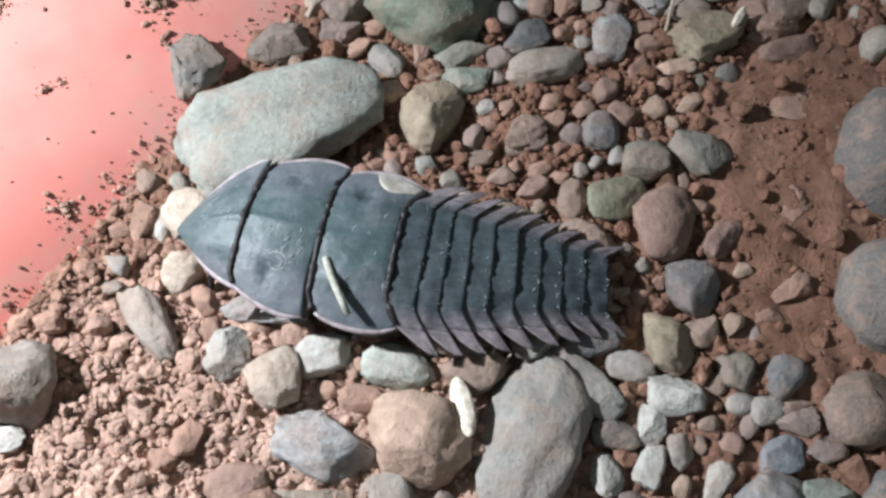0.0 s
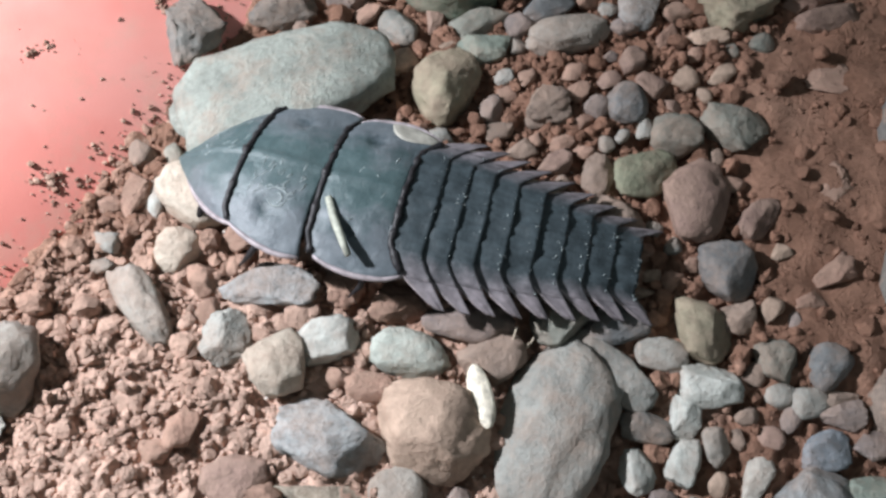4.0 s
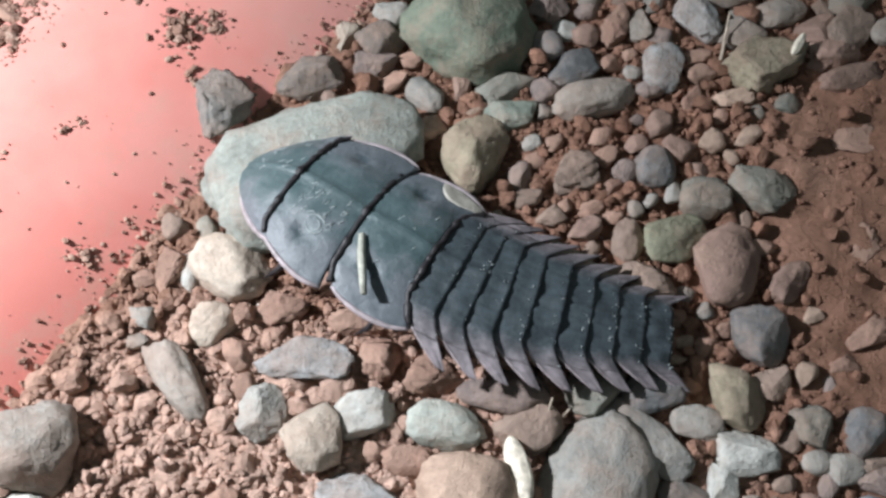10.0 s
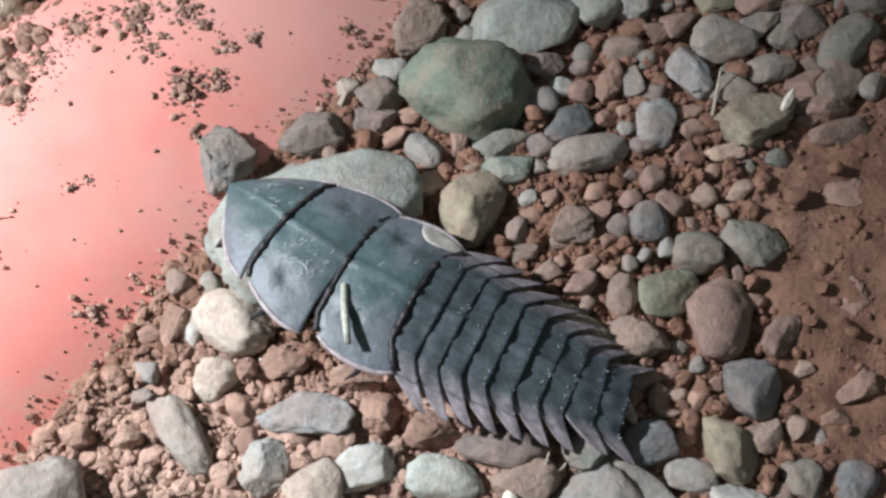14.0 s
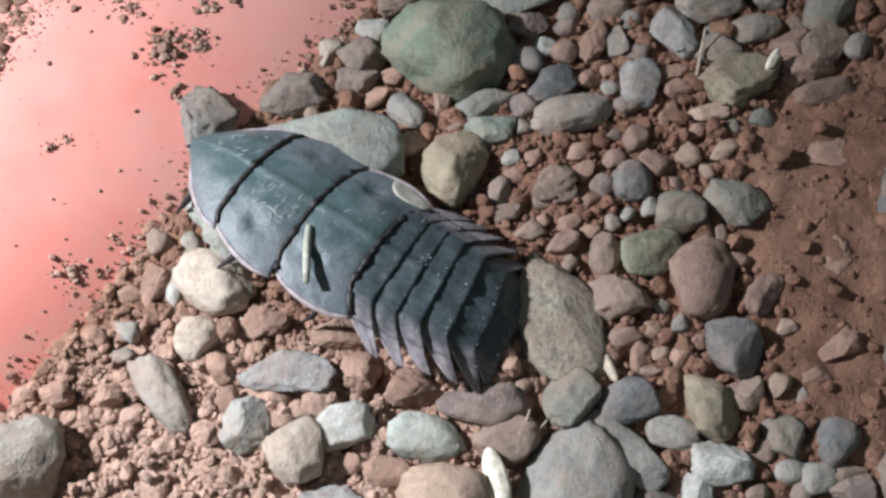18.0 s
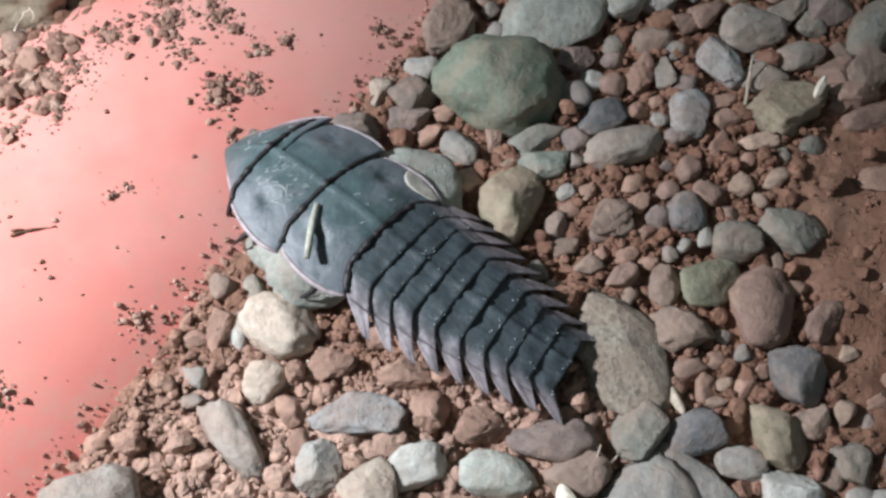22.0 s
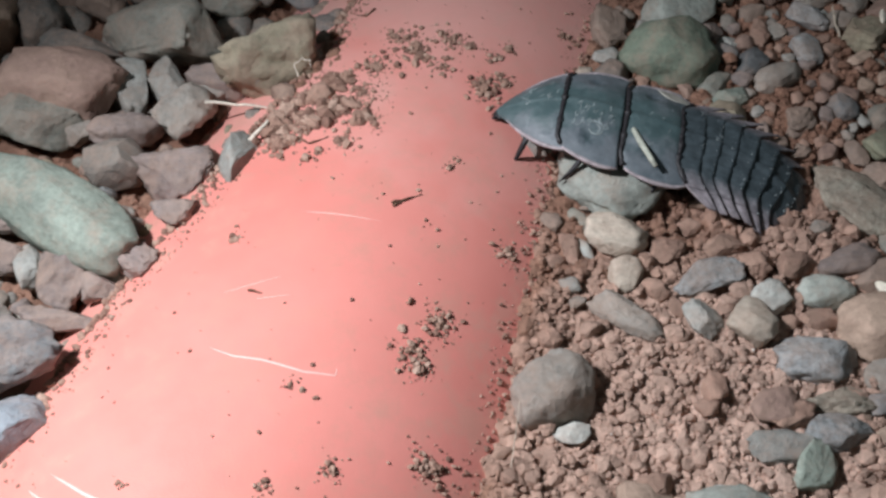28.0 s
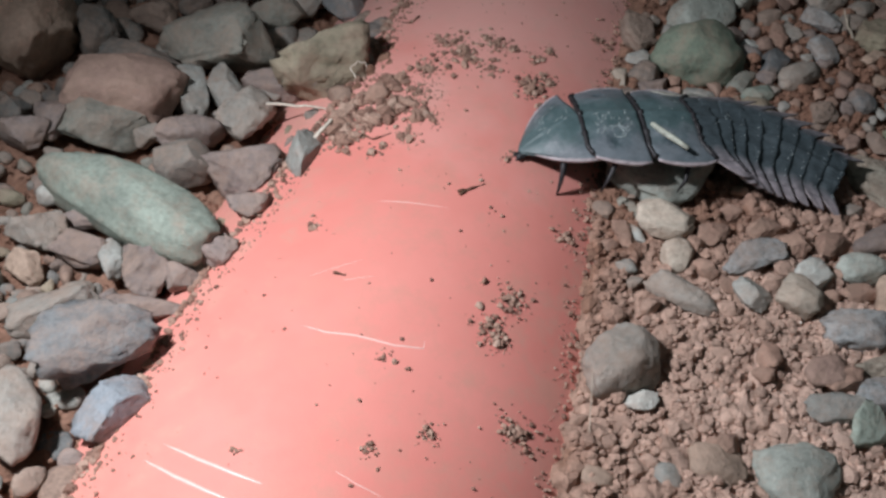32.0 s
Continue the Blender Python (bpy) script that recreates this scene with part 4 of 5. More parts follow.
        sheet(bm, at, -0.80, 0.80, 10, 48, 0.035)
        seg = flanked(part("tergite", bm, SHELL_DARK, larva), w)
        for side in (-1, 1):
            b = bmesh.new()
            sheet(b, at, side * 0.80, side, 10, 9, 0.035)
            flanked(part("lobe", b, SHELL_DARK, seg, "mauve side lobe pointing back"), w)
            b = bmesh.new()
            line = [at(1.0, side * (0.64 + 0.036 * j), 0.012) for j in range(11)]
            tube(b, line, [0.006 + 0.013 * math.sin(math.pi * (j + 0.5) / 11) for j in range(11)], 6)
            part("lobe_rim", b, RIM, seg, "pale rim of the side lobe")
        b = bmesh.new()
        for _ in range(22):
            p = at(rng.uniform(0.0, 0.25), rng.uniform(-0.8, 0.8), -0.004)
            r = 0.004 + 0.013 * rng.random() ** 2
            blob(b, p, (r, r, r), 1)
        part("bristle", b, SCAR, seg, "pale grains along the rear edge", kind="stuff")
        b = bmesh.new()
        blob(b, (0, 0, -0.10), (ln * 0.7, w * 0.62, 0.24), 2, i)
        part("belly", b, DARK, seg, "dark soft underside")
        SEGMENTS.append(seg)
    b = bmesh.new()
    tube(b, [(0.38, 0, 0), (0.08, 0.012, 0.012), (-0.25, 0, 0.01), (-0.48, -0.012, 0)], [0.048, 0.055, 0.052, 0.042], 10)
    straw = part("straw", b, STRAW)
    tagged(straw, "short dry straw piece lying on the larva's back", "straw")
    return straw


straw = build_larva()


# ---- what moves ----
CRAWL = []


def crawl(t, nose, j1, j2, j3, tail):
    """The nose, the three joints of the thorax (place and roll in degrees), and the tail (place and roll)."""
    CRAWL.append((t, Vector(nose), [(Vector(j[:3]), radians(j[3])) for j in (j1, j2, j3)], Vector((*tail[:2], 0.55)), radians(tail[2])))


crawl(0, (-3.20, 0.95, 0.40), (-2.16, 0.93, 0.79, -1), (-1.12, 0.70, 0.81, -2), (-0.11, 0.55, 0.77, -1), (2.82, 0.38, 0))
crawl(2, (-3.16, 1.54, 0.37), (-2.17, 1.32, 0.77, 7), (-1.12, 1.07, 0.82, 6), (-0.12, 0.85, 0.78, 8), (2.88, 0.39, 3))
crawl(4, (-3.22, 1.66, 0.35), (-2.22, 1.44, 0.76, 8), (-1.18, 1.14, 0.81, 5), (-0.17, 0.92, 0.82, 5), (2.84, 0.37, 2))
crawl(7, (-3.20, 1.98, 0.44), (-2.11, 1.74, 0.77, 6), (-1.12, 1.30, 0.81, 4), (-0.19, 0.91, 0.79, 5), (2.84, 0.24, 2))
crawl(9, (-3.04, 2.45, 0.37), (-2.06, 2.05, 0.80, 5), (-1.13, 1.49, 0.81, 5), (-0.24, 1.03, 0.78, 5), (2.83, 0.25, 2))
crawl(11, (-3.08, 2.84, 0.49), (-2.08, 2.33, 0.84, 10), (-1.15, 1.75, 0.80, 10), (-0.31, 1.28, 0.76, 12), (2.85, 0.50, 5))
crawl(13, (-3.17, 3.15, 0.56), (-2.22, 2.45, 0.81, 6), (-1.33, 1.80, 0.78, 6), (-0.47, 1.33, 0.77, 5), (2.58, 0.31, 2))
crawl(14.5, (-3.21, 3.15, 0.61), (-2.32, 2.39, 0.82, 6), (-1.38, 1.78, 0.77, 6), (-0.51, 1.37, 0.77, 4), (2.17, 0.13, 2))
crawl(16.5, (-3.29, 3.17, 0.66), (-2.31, 2.42, 0.84, 6), (-1.39, 1.80, 0.80, 8), (-0.59, 1.30, 0.75, 7), (1.16, 0.38, 3))
crawl(17, (-3.33, 3.16, 0.68), (-2.32, 2.44, 0.83, 5), (-1.41, 1.82, 0.78, 6), (-0.61, 1.32, 0.76, 5), (1.09, 0.53, 2))
crawl(18, (-3.49, 3.24, 0.62), (-2.47, 2.55, 0.81, 9), (-1.56, 1.97, 0.77, 10), (-0.76, 1.49, 0.75, 9), (0.98, 0.69, 4))
crawl(19, (-3.66, 3.51, 0.50), (-2.78, 2.79, 0.84, 5), (-1.87, 2.17, 0.78, 5), (-1.03, 1.66, 0.75, 5), (1.15, 0.43, 2))
crawl(21, (-3.89, 3.78, 0.38), (-3.09, 3.32, 0.80, 9), (-2.22, 2.72, 0.80, 9), (-1.40, 2.10, 0.77, 8), (0.85, 0.46, 3))
crawl(22, (-3.92, 3.92, 0.41), (-3.14, 3.52, 0.78, 6), (-2.37, 2.92, 0.81, 9), (-1.57, 2.26, 0.80, 9), (0.92, 0.55, 4))
crawl(23, (-4.00, 4.20, 0.44), (-3.26, 3.58, 0.83, 7), (-2.38, 2.82, 0.82, 5), (-1.61, 2.27, 0.76, 5), (1.00, 0.51, 2))
crawl(24, (-4.09, 4.04, 0.46), (-3.25, 3.63, 0.78, 3), (-2.31, 3.00, 0.85, 1), (-1.50, 2.42, 0.78, 0), (0.72, 0.46, 0))
crawl(25, (-4.22, 3.95, 0.48), (-3.30, 3.68, 0.77, 5), (-2.37, 3.03, 0.85, 3), (-1.51, 2.47, 0.80, 3), (0.63, 0.52, 1))
crawl(25.5, (-4.18, 4.11, 0.49), (-3.28, 3.71, 0.77, 4), (-2.35, 3.07, 0.84, 3), (-1.49, 2.53, 0.79, 2), (0.69, 0.55, 1))
crawl(27.5, (-4.21, 4.38, 0.60), (-3.19, 3.65, 0.92, -1), (-2.26, 3.07, 0.90, -2), (-1.35, 2.48, 0.75, -3), (0.66, 0.90, -10))
crawl(28, (-4.28, 4.19, 0.60), (-3.18, 3.60, 0.95, 0), (-2.24, 3.03, 0.88, -1), (-1.31, 2.48, 0.74, -2), (0.53, 0.88, -11))
crawl(29, (-4.78, 3.70, 0.67), (-3.48, 3.45, 0.94, 4), (-2.47, 2.98, 0.93, 3), (-1.49, 2.50, 0.80, 2), (0.42, 1.08, -14))
crawl(30, (-5.12, 3.23, 0.67), (-3.84, 3.26, 0.99, 7), (-2.79, 2.91, 1.04, 7), (-1.77, 2.51, 0.94, 6), (0.52, 1.00, -15))
crawl(31, (-5.29, 2.97, 0.68), (-4.01, 3.13, 0.95, 6), (-2.94, 2.86, 1.02, 6), (-1.90, 2.52, 0.95, 6), (0.56, 1.06, -16))
crawl(32, (-5.36, 3.06, 0.70), (-4.08, 3.14, 1.00, 7), (-3.01, 2.85, 1.01, 7), (-1.95, 2.56, 0.97, 7), (0.46, 0.90, -17))


def frame_of(a, b, extra_pitch=0.0, roll=0.0):
    """A pose midway between a rear point a and a front point b, x towards the front."""
    d = b - a
    yaw, pitch = math.atan2(d.y, d.x), math.atan2(d.z, math.hypot(d.x, d.y))
    m = (a + b) / 2
    return cm_pose(m.x, m.y, m.z) @ Euler((roll, -pitch + extra_pitch, yaw)).to_matrix().to_4x4()


def segment_poses(n, joints, e, twist):
    (j1, r1), (j2, r2), (j3, r3) = joints
    # the head shield tips about the top of its hinge and slides back under the next plate
    axis = (j1 - j2).normalized()
    up = (frame_of(j2, j1, 0, r1).to_3x3() @ Vector((0, 0, 1)))
    top = j1 + up * 0.3 - axis * 0.04
    d = n - top
    reach = math.sqrt(max(d.length_squared - 0.09, 0.5))
    pitch = math.asin(clamp(d.z / d.length, -1, 1)) + math.atan(0.3 * up.z / reach)
    hinge = cm_pose(n.x, n.y, n.z) @ Euler((r1, -pitch, math.atan2(d.y, d.x) - 0.12 * math.sin(r1))).to_matrix().to_4x4()
    slack = max(0, reach - PRO + 0.02)
    out = [hinge @ cm_pose(-PRO / 2 - slack + 0.08, 0, -0.05), frame_of(j2, j1, 0, (r1 + r2) / 2), frame_of(j3, j2, 0, (r2 + r3) / 2)]
    # the abdomen follows a curve that leaves the thorax in its own direction
    flat_e = Vector((e.x, e.y, j3.z))
    reach = (flat_e - j3).length
    ctrl = j3 + (j3 - j2).normalized() * reach * 0.4
    weights = [1.12 - 0.3 * i / (ABD - 1) for i in range(ABD)]
    total, run, marks = sum(weights), 0.0, [0.0]
    for w in weights:
        run += w
        marks.append(run / total)
    full = max(reach * 1.01, 2.9)
    steps = 60

    def side_view(bend):
        """Ahead and height along the body when its rear part curls down by bend radians."""
        h, z, out = 0.0, 0.0, [(0.0, 0.0)]
        for i in range(steps):
            phi = 0.06 + bend * clamp((i / steps - 0.35) / 0.65, 0, 1) ** 1.3
            h, z = h + math.cos(phi) * full / steps, z - math.sin(phi) * full / steps
            out.append((h, z))
        return out
    low, high = 0.0, 2.6
    for _ in range(24):
        mid = (low + high) / 2
        if side_view(mid)[-1][0] > reach:
            low = mid
        else:
            high = mid
    profile = side_view(low)

    def curve(u):
        h, z = profile[round(u * steps)]
        k = clamp(h / reach, 0, 1)
        p = (1 - k) ** 2 * j3 + 2 * k * (1 - k) * ctrl + k * k * flat_e
        return Vector((p.x, p.y, j3.z + z - 0.05))
    for a, b in zip(marks, marks[1:]):
        out.append(frame_of(curve(b), curve(a), 0.0, r3 + (twist - r3) * min(1, a * 1.6)))
    return out


def motions():
    root_rows, rows, straw_rows = [], [[] for _ in SEGMENTS], []
    for t, nose, joints, tail, twist in CRAWL:
        poses = segment_poses(nose, joints, tail, twist)
        root = poses[2]
        root_rows.append((t, root))
        for r, m in zip(rows, poses):
            r.append((t, root.inverted() @ m))
        straw_rows.append((t, poses[2] @ cm_pose(0.17, 0.66, 0.26, -14, 0, -57)))
    walk(larva, root_rows)
    for seg, r in zip(SEGMENTS, rows):
        walk(seg, r)
    walk(straw, straw_rows)


# ---- crumbs and gravel ----
def lump_shapes(level, count, seed, squash=0.8, jag=0.27, limit=0.84):
    """Some uneven unit lumps as arrays of corners, with their shared triangles."""
    rng, shapes = random.Random(seed), []
    for _ in range(count):
        bm = bmesh.new()
        bmesh.ops.create_icosphere(bm, subdivisions=level, radius=1.0)
        off = Vector((rng.uniform(0, 90), rng.uniform(0, 90), 0))
        planes = [(Vector((rng.gauss(0, 1), rng.gauss(0, 1), rng.gauss(0, 1))).normalized(), rng.uniform(0.42, 0.8)) for _ in range(9)]
        for v in bm.verts:
            d = v.co.copy()
            p = d * (1 + 0.35 * noise.noise(d * 1.4 + off))
            for n, k in planes:
                p -= n * max(0, p.dot(n) - k) * 0.92
            p *= min(1, limit / max(p.length, 0.01))
            v.co = p * (1 / limit + 0.16 * noise.noise(d * 3.1 + off) + jag * noise.noise(d * 6.3 + off))
            v.co.z *= squash
        shapes.append(np.array([v.co[:] for v in bm.verts]))
        tris = np.array([[v.index for v in f.verts] for f in bm.faces])
        bm.free()
    return shapes, tris


def joined(name, lumps, shapes, tris, mat, label, category, seed):
    """lumps: rows of x, y, z, size in centimetres."""
    rng = np.random.RandomState(seed)
    verts, faces, at = [], [], 0
    for x, y, z, size in lumps:
        s = shapes[rng.randint(len(shapes))] * (size * rng.uniform(0.75, 1.3, 3))
        a, b = rng.uniform(0, 2 * math.pi), rng.uniform(-0.6, 0.6)
        ca, sa, cb, sb = math.cos(a), math.sin(a), math.cos(b), math.sin(b)
        s = s @ np.array([[1, 0, 0], [0, cb, sb], [0, -sb, cb]]) @ np.array([[ca, sa, 0], [-sa, ca, 0], [0, 0, 1]])
        verts.append((s + (x, y, z)) * CM)
        faces.append(tris + at)
        at += len(s)
    me = bpy.data.meshes.new(name)
    me.from_pydata(np.concatenate(verts).tolist(), [], np.concatenate(faces).tolist())
    me.materials.append(mat)
    if tris is round_tris:
        me.shade_smooth()
    return tagged(new(name, me), label, category, kind="stuff")


STONES_AT = np.array(PLACED)


def inside_stone(x, y, grow=0.0, shrink=0.8):
    dx, dy = x - STONES_AT[:, 0], y - STONES_AT[:, 1]
    c, s = np.cos(STONES_AT[:, 4]), np.sin(STONES_AT[:, 4])
    u, v = (c * dx + s * dy) / (STONES_AT[:, 2] * shrink + grow), (-s * dx + c * dy) / (STONES_AT[:, 3] * shrink + grow)
    return bool(np.any(u * u + v * v < 1))


def pipe_side(x, y):
    """How far a place lies outside the pipe's bared strip (negative: on it)."""
    s, o = 0.6 * x + 0.8 * y, 0.8 * x - 0.6 * y - PIPE_OFF
    h = bared(s, o)
    return abs(o) - math.sqrt(PIPE_R ** 2 - (PIPE_R - h) ** 2), o


def bare(x, y):
    """The smooth patch of powdery soil beyond the pebbles."""
    return math.hypot((x - 6.3) / 1.9, (y - 2.0) / 3.2) < 1


def scatter(count, box, sizes, seed, grow, shrink=0.8, sink=0.3, keep=None):
    rng, out = random.Random(seed), []
    for _ in range(count):
        x, y = rng.uniform(box[0], box[1]), rng.uniform(box[2], box[3])
        size = sizes[0] + (sizes[1] - sizes[0]) * rng.random() ** 2.6
        side, o = pipe_side(x, y)
        if side < size * 0.3 or (keep and not keep(x, y, o, rng)) or inside_stone(x, y, size * grow, shrink):
            continue
        out.append((x, y, ground_height(x, y) + size * sink * rng.random(), size))
    return out


def crumb_keep(x, y, o, rng):
    if bare(x, y):
        return rng.random() < 0.12
    if -5.5 < x < 1 and y < -0.6:
        return rng.random() < 0.3
    return rng.random() < (1.0 if o > 0 else 0.2)


def gravel_material():
    m, tree, b = material("mixed gravel", 0.8, 0.3)
    geo = tree.nodes.new("ShaderNodeNewGeometry")
    base = ramp(tree, geo.outputs["Random Per Island"], [(0.0, (0.26, 0.17, 0.13)), (0.25, (0.30, 0.26, 0.22)), (0.45, (0.17, 0.175, 0.17)), (0.6, (0.30, 0.19, 0.14)), (0.8, (0.24, 0.25, 0.23)), (1.0, (0.44, 0.40, 0.34))])
    n, f = noise_node(tree, 320, 5, 0.65, False), noise_node(tree, 1500, 4, 0.7, False)
    base = mix(tree, "MULTIPLY", 1.0, base, ramp(tree, f.outputs["Fac"], [(0.3, grey3(0.7)), (0.65, grey3(1.15))]))
    base = mix(tree, "MIX", ramp(tree, n.outputs["Fac"], [(0.48, grey3(0)), (0.66, grey3(0.7))]), base, DUST)
    tree.links.new(base, b.inputs["Base Color"])
    bump(tree, b, [(n.outputs["Fac"], 0.0005), (f.outputs["Fac"], 0.0002)])
    return m


GRAVEL = gravel_material()
QUARTZ = plain_material("quartz grain", (0.78, 0.72, 0.66), 0.4, 0.5, 900)
fine_shapes, fine_tris = lump_shapes(1, 8, 3)
mid_shapes, mid_tris = lump_shapes(2, 10, 4)
round_shapes, round_tris = lump_shapes(3, 14, 6, 0.75, 0.1, 0.66)
VIEW = (-17, 9, -5.5, 13)
clods = scatter(4200, VIEW, (0.07, 0.17), 21, 0.7, keep=crumb_keep)
clods += scatter(1200, (-7.5, 0.5, -4.5, 1.8), (0.07, 0.22), 25, 0.8)
clods += scatter(1500, (2, 9, -4, 10), (0.10, 0.27), 28, 0.7, keep=lambda x, y, o, rng: rng.random() < (0.04 if bare(x, y) else 0.9))
clods += scatter(2600, (-1.5, 6.5, -1.2, 7), (0.06, 0.20), 33, 0.6, 0.85, sink=0.8, keep=lambda x, y, o, rng: rng.random() < (0.05 if bare(x, y) else 1.0))
clods += scatter(900, (-16, -7, -2, 10), (0.05, 0.14), 34, 0.6, 0.85, sink=0.8, keep=lambda x, y, o, rng: o < 0)
joined("soil_crumbs", clods, mid_shapes, mid_tris, SOIL, "loose crumbs of dry red-brown soil", "soil", 1)
grit = scatter(26000, VIEW, (0.025, 0.075), 22, 0.3, 0.9, keep=lambda x, y, o, rng: rng.random() < (0.3 if bare(x, y) else 1.0 if o > 0 else 0.5))
grit += scatter(11000, (-7.5, 1, -4.5, 1.8), (0.03, 0.10), 26, 0.4, 0.9, sink=0.7)
grit += scatter(5000, (0, 6, 0, 5.5), (0.03, 0.11), 29, 0.4, 0.9, sink=0.6, keep=lambda x, y, o, rng: not bare(x, y))
joined("soil_grit", grit, fine_shapes, fine_tris, SOIL, "fine grit of dry red-brown soil", "soil", 2)
joined("quartz_grains", scatter(260, (-7, 4, -5, 2), (0.014, 0.034), 31, 0.3, sink=1.6), fine_shapes, fine_tris, QUARTZ, "tiny whitish quartz grains on the soil", "grit", 6)
gravel = scatter(1300, VIEW, (0.14, 0.36), 23, 0.8, keep=lambda x, y, o, rng: not bare(x, y) and rng.random() < (0.9 if o < 0 or x > 2 or y > 3 else 0.0 if x < 0.5 and y < 1 else 0.15))
gravel += scatter(2000, (-19, -6, -4, 13), (0.14, 0.42), 27, 0.6, 0.75, keep=lambda x, y, o, rng: o < 0)
joined("gravel", gravel, round_shapes, round_tris, GRAVEL, "small mixed grey and brown gravel", "gravel", 3)


def far_keep(x, y, o, rng):
    return not (-16 < x < 6.5 and -4 < y < 9)


far = scatter(1300, (-40, 30, -25, 45), (0.35, 0.95), 24, 0.6, sink=0.25, keep=far_keep)
joined("far_gravel", far, round_shapes, round_tris, GRAVEL, "mixed river gravel lying farther off", "gravel", 4)


# ---- on the pipe ----
DIRT = []


def dirt(x, y, radius, count, scale=1.0):
    rng = random.Random(int(x * 100) * 31 + int(y * 100))
    for _ in range(int(count * 2.6)):
        a, r = rng.uniform(0, 2 * math.pi), radius * abs(rng.gauss(0, 0.42))
        px, py = x + r * math.cos(a), y + r * math.sin(a)
        size = rng.uniform(0.008, 0.024) * scale + 0.06 * scale * rng.random() ** 7
        top = pipe_top(px, py)
        if top is not None:
            DIRT.append((px, py, top + size * 0.25, size))


def scratch(radius, *points):
    bm = bmesh.new()
    pts = [Vector((x, y, 0)) for x, y in points]
    fine = []
    for a, b in zip(pts, pts[1:]):
        fine += [a.lerp(b, k / 6) for k in range(6)]
    fine.append(pts[-1])
    path = [(p.x, p.y, pipe_top(p.x, p.y) - radius * 0.55) for p in fine]
    tube(bm, path, [radius * (0.35 + 0.65 * math.sin(math.pi * (i + 0.5) / len(path))) for i in range(len(path))], 8)
    part("scratch", bm, SCRATCH_GLARE, bpy.data.objects["pipe"], "whitish scratched line or painted glare streak on the plastic")


def twig(name, label, mat, radius, *points):
    bm = bmesh.new()
    pts = [Vector(p) for p in points]
    fine = []
    for i, (a, b) in enumerate(zip(pts, pts[1:])):
        fine += [a.lerp(b, k / 5) + Vector((0, 0, 0.02 * math.sin(k + i))) for k in range(5)]
    fine.append(pts[-1])
    tube(bm, fine, [radius * (1 - 0.5 * i / len(fine)) for i in range(len(fine))], 8)
    tagged(part(name, bm, mat), label, name.replace("_", " "))


def sliver(*points):
    twig("plant_sliver", "dark dry plant sliver on the pipe", DEBRIS, 0.022, *[(x, y, pipe_top(x, y) + 0.015) for x, y in points])


def husk(name, label, mat, x, y, z, length, width, angle):
    bm = bmesh.new()
    blob(bm, (0, 0, 0), (length / 2, width / 2, width * 0.36), 3, 2.0, 0.05)
    for v in bm.verts:
        v.co.z += 0.008 * math.sin(v.co.y * 60)
    ob = part(name, bm, mat)
    ob.matrix_world = cm_pose(x, y, z, 8, -10, angle)
    tagged(ob, label, name.replace("_", " "))


dirt(-3.64, 5.04, 0.38, 60)
dirt(-3.23, 5.91, 0.22, 22)
dirt(-4.01, 6.05, 0.19, 14)
dirt(-1.75, 6.38, 0.26, 22)
dirt(-6.42, 5.23, 0.79, 90)
dirt(-6.44, 4.34, 0.29, 26)
dirt(-3.90, 4.09, 0.18, 14)
dirt(-5.25, 3.16, 0.14, 10)
dirt(-4.75, 5.55, 0.50, 26)
dirt(-6.68, 0.05, 0.51, 70)
dirt(-7.24, -0.67, 0.43, 60)
dirt(-7.50, -2.18, 0.44, 36)
dirt(-5.30, 6.73, 0.44, 40)
dirt(-5.01, 6.03, 0.33, 36)
dirt(-4.28, 6.31, 0.51, 60)
dirt(-3.65, 5.73, 0.27, 22)
dirt(-4.17, 4.98, 0.36, 40)
dirt(-9.86, -2.04, 0.28, 14)
dirt(-8.92, -2.05, 0.35, 22)
dirt(-7.61, -2.15, 0.39, 30)
dirt(-9.26, 2.41, 0.20, 6)
dirt(-11.55, -1.56, 0.16, 5)
dirt(-9.15, -0.70, 0.24, 9)
dirt(-5.49, 3.02, 0.22, 9)
dirt(-7.27, -0.38, 0.37, 40)
dirt(-5.01, 1.31, 0.36, 20)
dirt(-8.11, 4.48, 0.45, 60, 2.2)
dirt(-7.55, 4.84, 0.50, 70, 2.6)
dirt(-6.94, 4.99, 0.44, 60, 2.4)
dirt(-7.42, 5.56, 0.42, 50, 2.2)
dirt(-6.77, 5.78, 0.41, 50, 2.0)
dirt(-6.66, 4.54, 0.32, 36, 1.8)
dirt(-8.05, 5.01, 0.37, 40, 3.0)
dirt(-7.06, 4.06, 0.36, 24, 1.5)
dirt(-7.78, 3.86, 0.31, 16, 1.4)
dirt(-5.04, 6.24, 0.94, 90, 1.2)
dirt(-4.16, 4.80, 0.47, 40, 1.6)
dirt(-5.89, 5.94, 0.68, 50, 1.2)
scratch(0.022, (-10.24, 0.43), (-9.82, 0.04), (-9.43, -0.16), (-8.92, -0.50), (-8.50, -0.65), (-8.39, -0.44))
# the next three carry the torch's glare, painted as pale streaks
scratch(0.032, (-12.50, -0.89), (-12.07, -1.45), (-11.69, -1.87), (-11.25, -2.29))
scratch(0.034, (-12.80, -1.01), (-12.41, -1.59), (-12.09, -1.98), (-11.78, -2.31))
scratch(0.011, (-10.43, -2.25), (-10.17, -2.56), (-9.87, -2.85))
scratch(0.011, (-8.20, 2.58), (-7.67, 2.34), (-6.97, 2.00))
scratch(0.006, (-9.74, 1.29), (-9.28, 1.29), (-8.80, 1.30))
scratch(0.006, (-9.27, 0.98), (-8.74, 0.89))
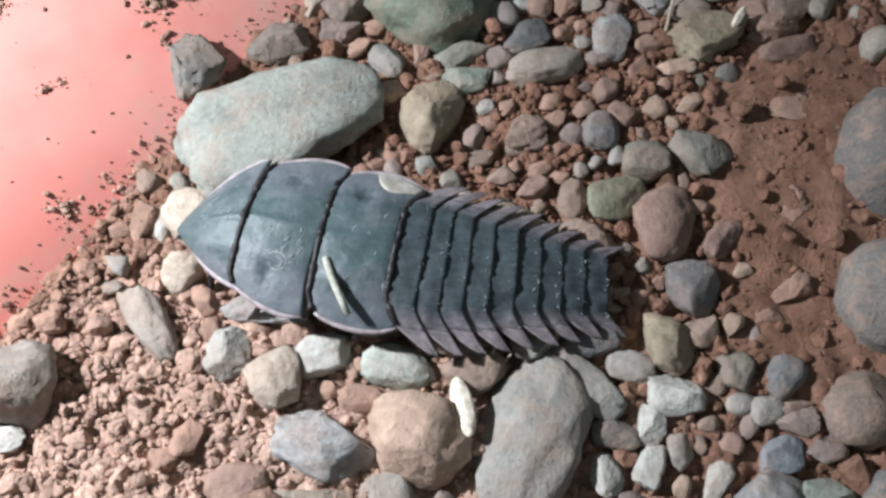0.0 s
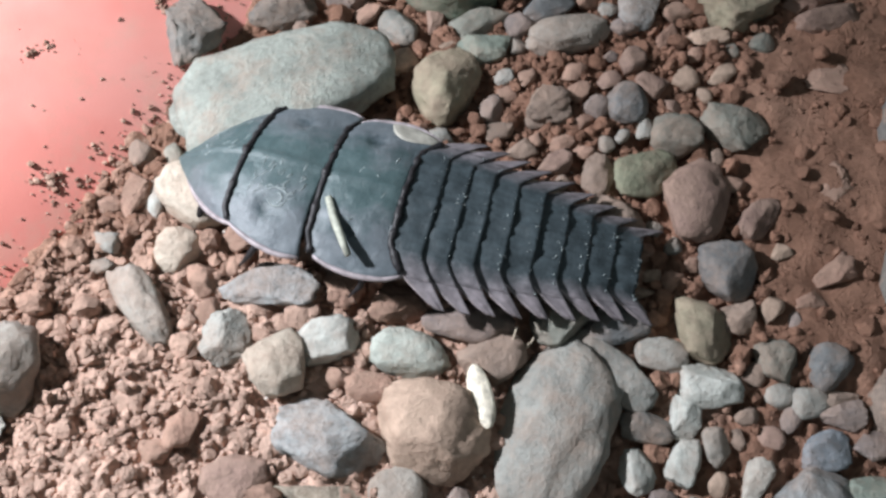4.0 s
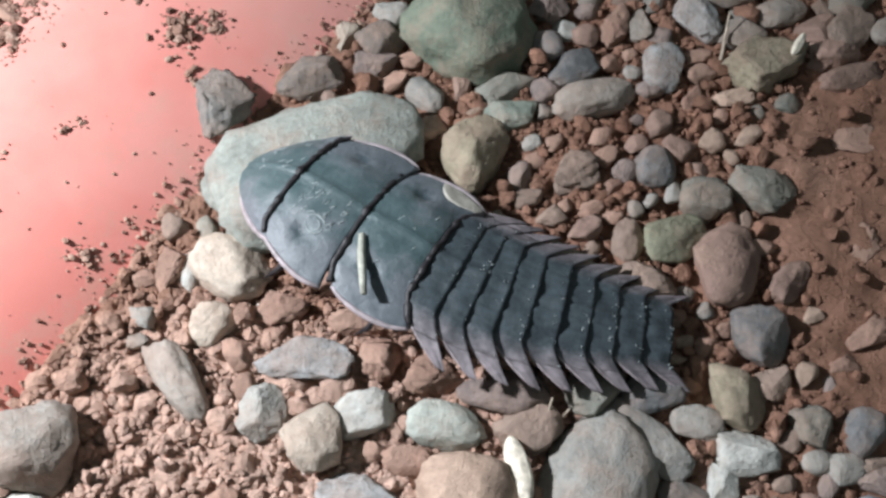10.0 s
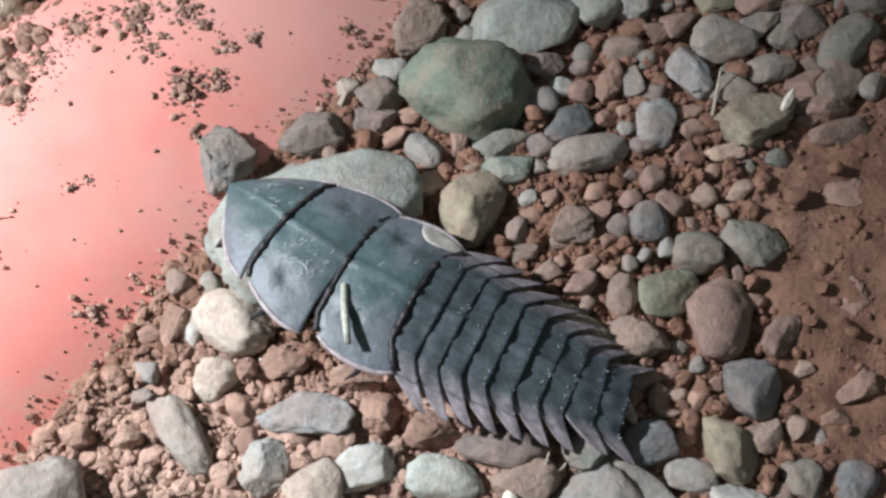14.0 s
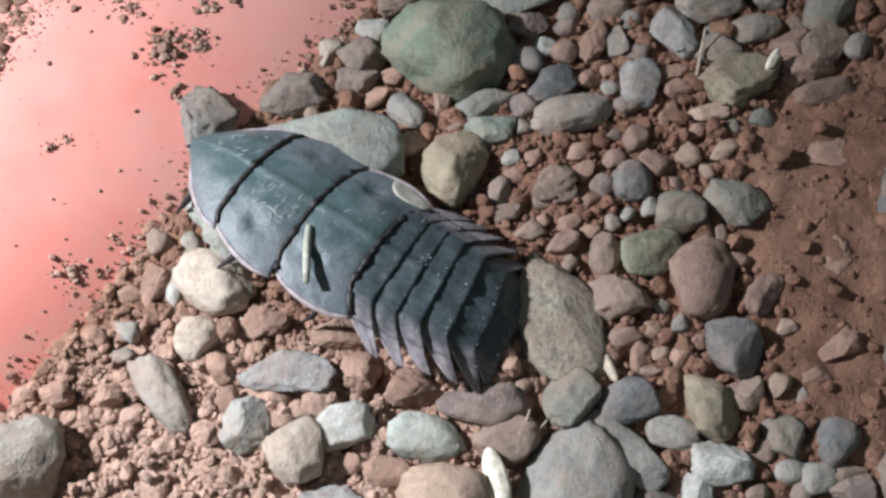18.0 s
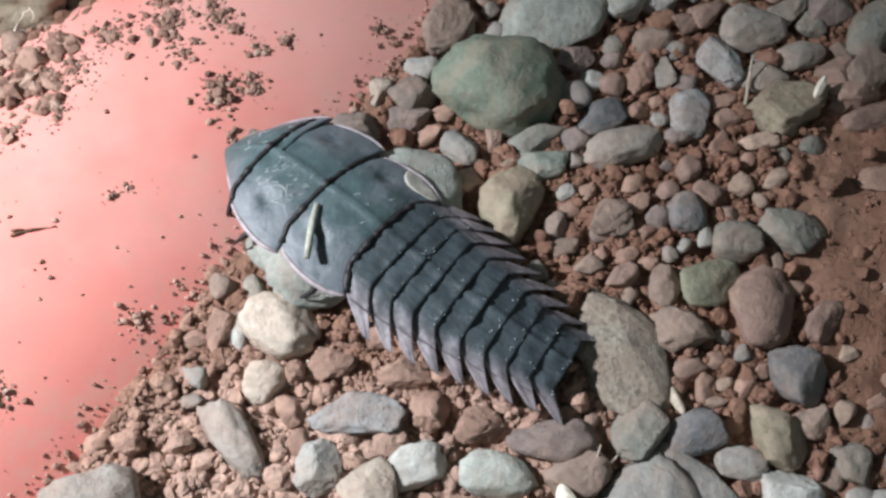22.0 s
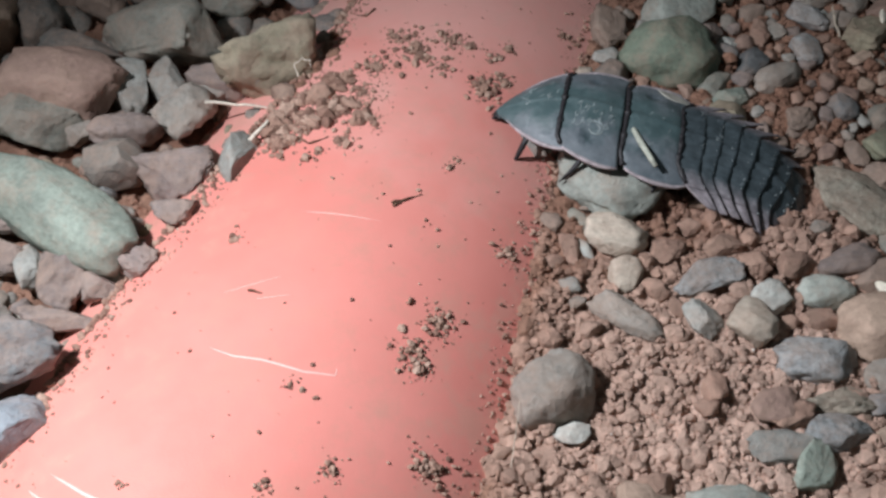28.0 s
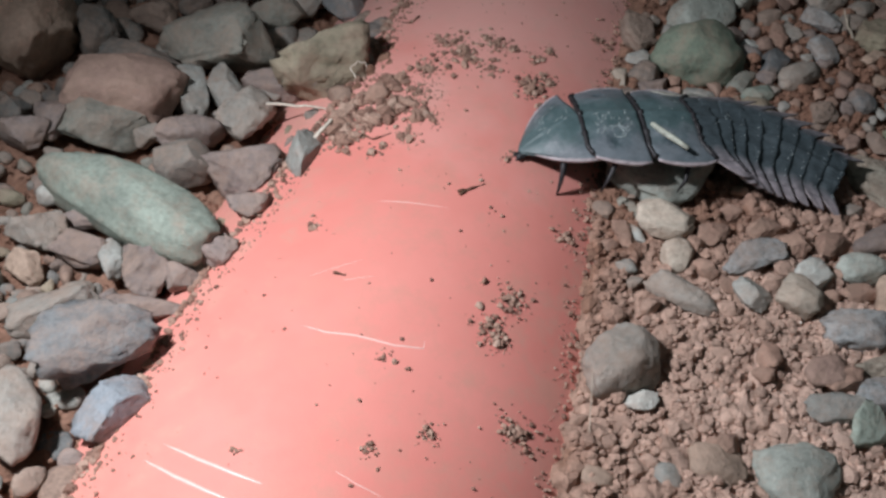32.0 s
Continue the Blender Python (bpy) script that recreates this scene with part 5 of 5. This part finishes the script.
sliver((-6.73, 2.29), (-6.50, 2.39), (-6.16, 2.48))
sliver((-7.82, 4.53), (-7.64, 4.20), (-7.30, 4.25))
sliver((-7.97, 5.26), (-7.64, 5.51))
sliver((-7.42, 5.17), (-7.43, 4.61))
sliver((-5.35, 7.92), (-5.59, 7.76), (-5.72, 7.96))
sliver((-9.35, 1.18), (-9.18, 1.06))
sliver((-6.73, 2.37), (-6.49, 2.41))
twig("stem", "thin bleached dry grass stem lying on pebbles", STEM_PALE, 0.032, (-9.13, 6.27, -0.10), (-8.44, 6.00, -0.08), (-7.71, 5.79, -0.16))
twig("root_hair", "fine curled pale root hair", STEM_PALE, 0.013, (-7.43, 5.95, 0.48), (-7.40, 6.38, 0.37), (-7.26, 6.38, 0.51), (-7.14, 6.21, 0.59), (-7.16, 6.08, 0.54))
twig("stalk", "broken tan plant stalk in soil", STEM_PALE, 0.045, (-8.60, 4.80, 0.18), (-8.20, 5.01, 0.41))
twig("stalk", "thin pale upright stalk among pebbles", STEM, 0.03, (3.96, 4.88, 0.20), (4.04, 5.29, 0.30), (4.08, 5.57, 0.50))
twig("grass_hair", "fine pale dry grass hair on soil", STEM, 0.010, (-6.39, -2.46, 0.05), (-6.14, -1.98, 0.15), (-5.90, -1.50, 0.30))
twig("stalk", "short grey dry stalk among pebbles", STEM, 0.022, (1.26, -0.85, 0.05), (1.34, -0.54, 0.45))
twig("stalk", "short grey dry stalk among pebbles", STEM, 0.018, (1.45, -0.77, 0.05), (1.56, -0.66, 0.40))
husk("rice_husk", "pale cream rice husk leaning on pebbles", HUSK, 0.92, -1.44, 0.38, 0.88, 0.31, -75)
husk("wood_chip", "small tan wood chip in soil", STEM, 2.43, 0.19, 0.16, 0.54, 0.16, -69)
husk("shell_chip", "whitish shell chip on a stone", HUSK, 5.09, 5.08, 0.40, 0.42, 0.14, 60)
rng = random.Random(77)
for _ in range(420):
    s, o = rng.uniform(-13, 9), rng.uniform(-2.9, 2.9)
    x, y = 0.6 * s + 0.8 * (o + PIPE_OFF), 0.8 * s - 0.6 * (o + PIPE_OFF)
    size = 0.012 + 0.04 * rng.random() ** 4
    DIRT.append((x, y, pipe_top(x, y) + size * 0.2, size))
for _ in range(4200):
    s, side = rng.uniform(-13, 9), rng.choice((-1, 1))
    h = bared(s, side)
    away = rng.random() ** 3
    o = side * (math.sqrt(PIPE_R ** 2 - (PIPE_R - h) ** 2) - 0.6 * away + 0.14)
    x, y = 0.6 * s + 0.8 * (o + PIPE_OFF), 0.8 * s - 0.6 * (o + PIPE_OFF)
    size = (rng.uniform(0.014, 0.04) + 0.07 * rng.random() ** 4) * (1 - 0.6 * away)
    DIRT.append((x, y, pipe_top(x, y) + size * 0.3, size))
joined("pipe_dirt", DIRT, fine_shapes, fine_tris, DAMP, "crumbs of red soil scattered on the pipe", "soil", 5)


motions()
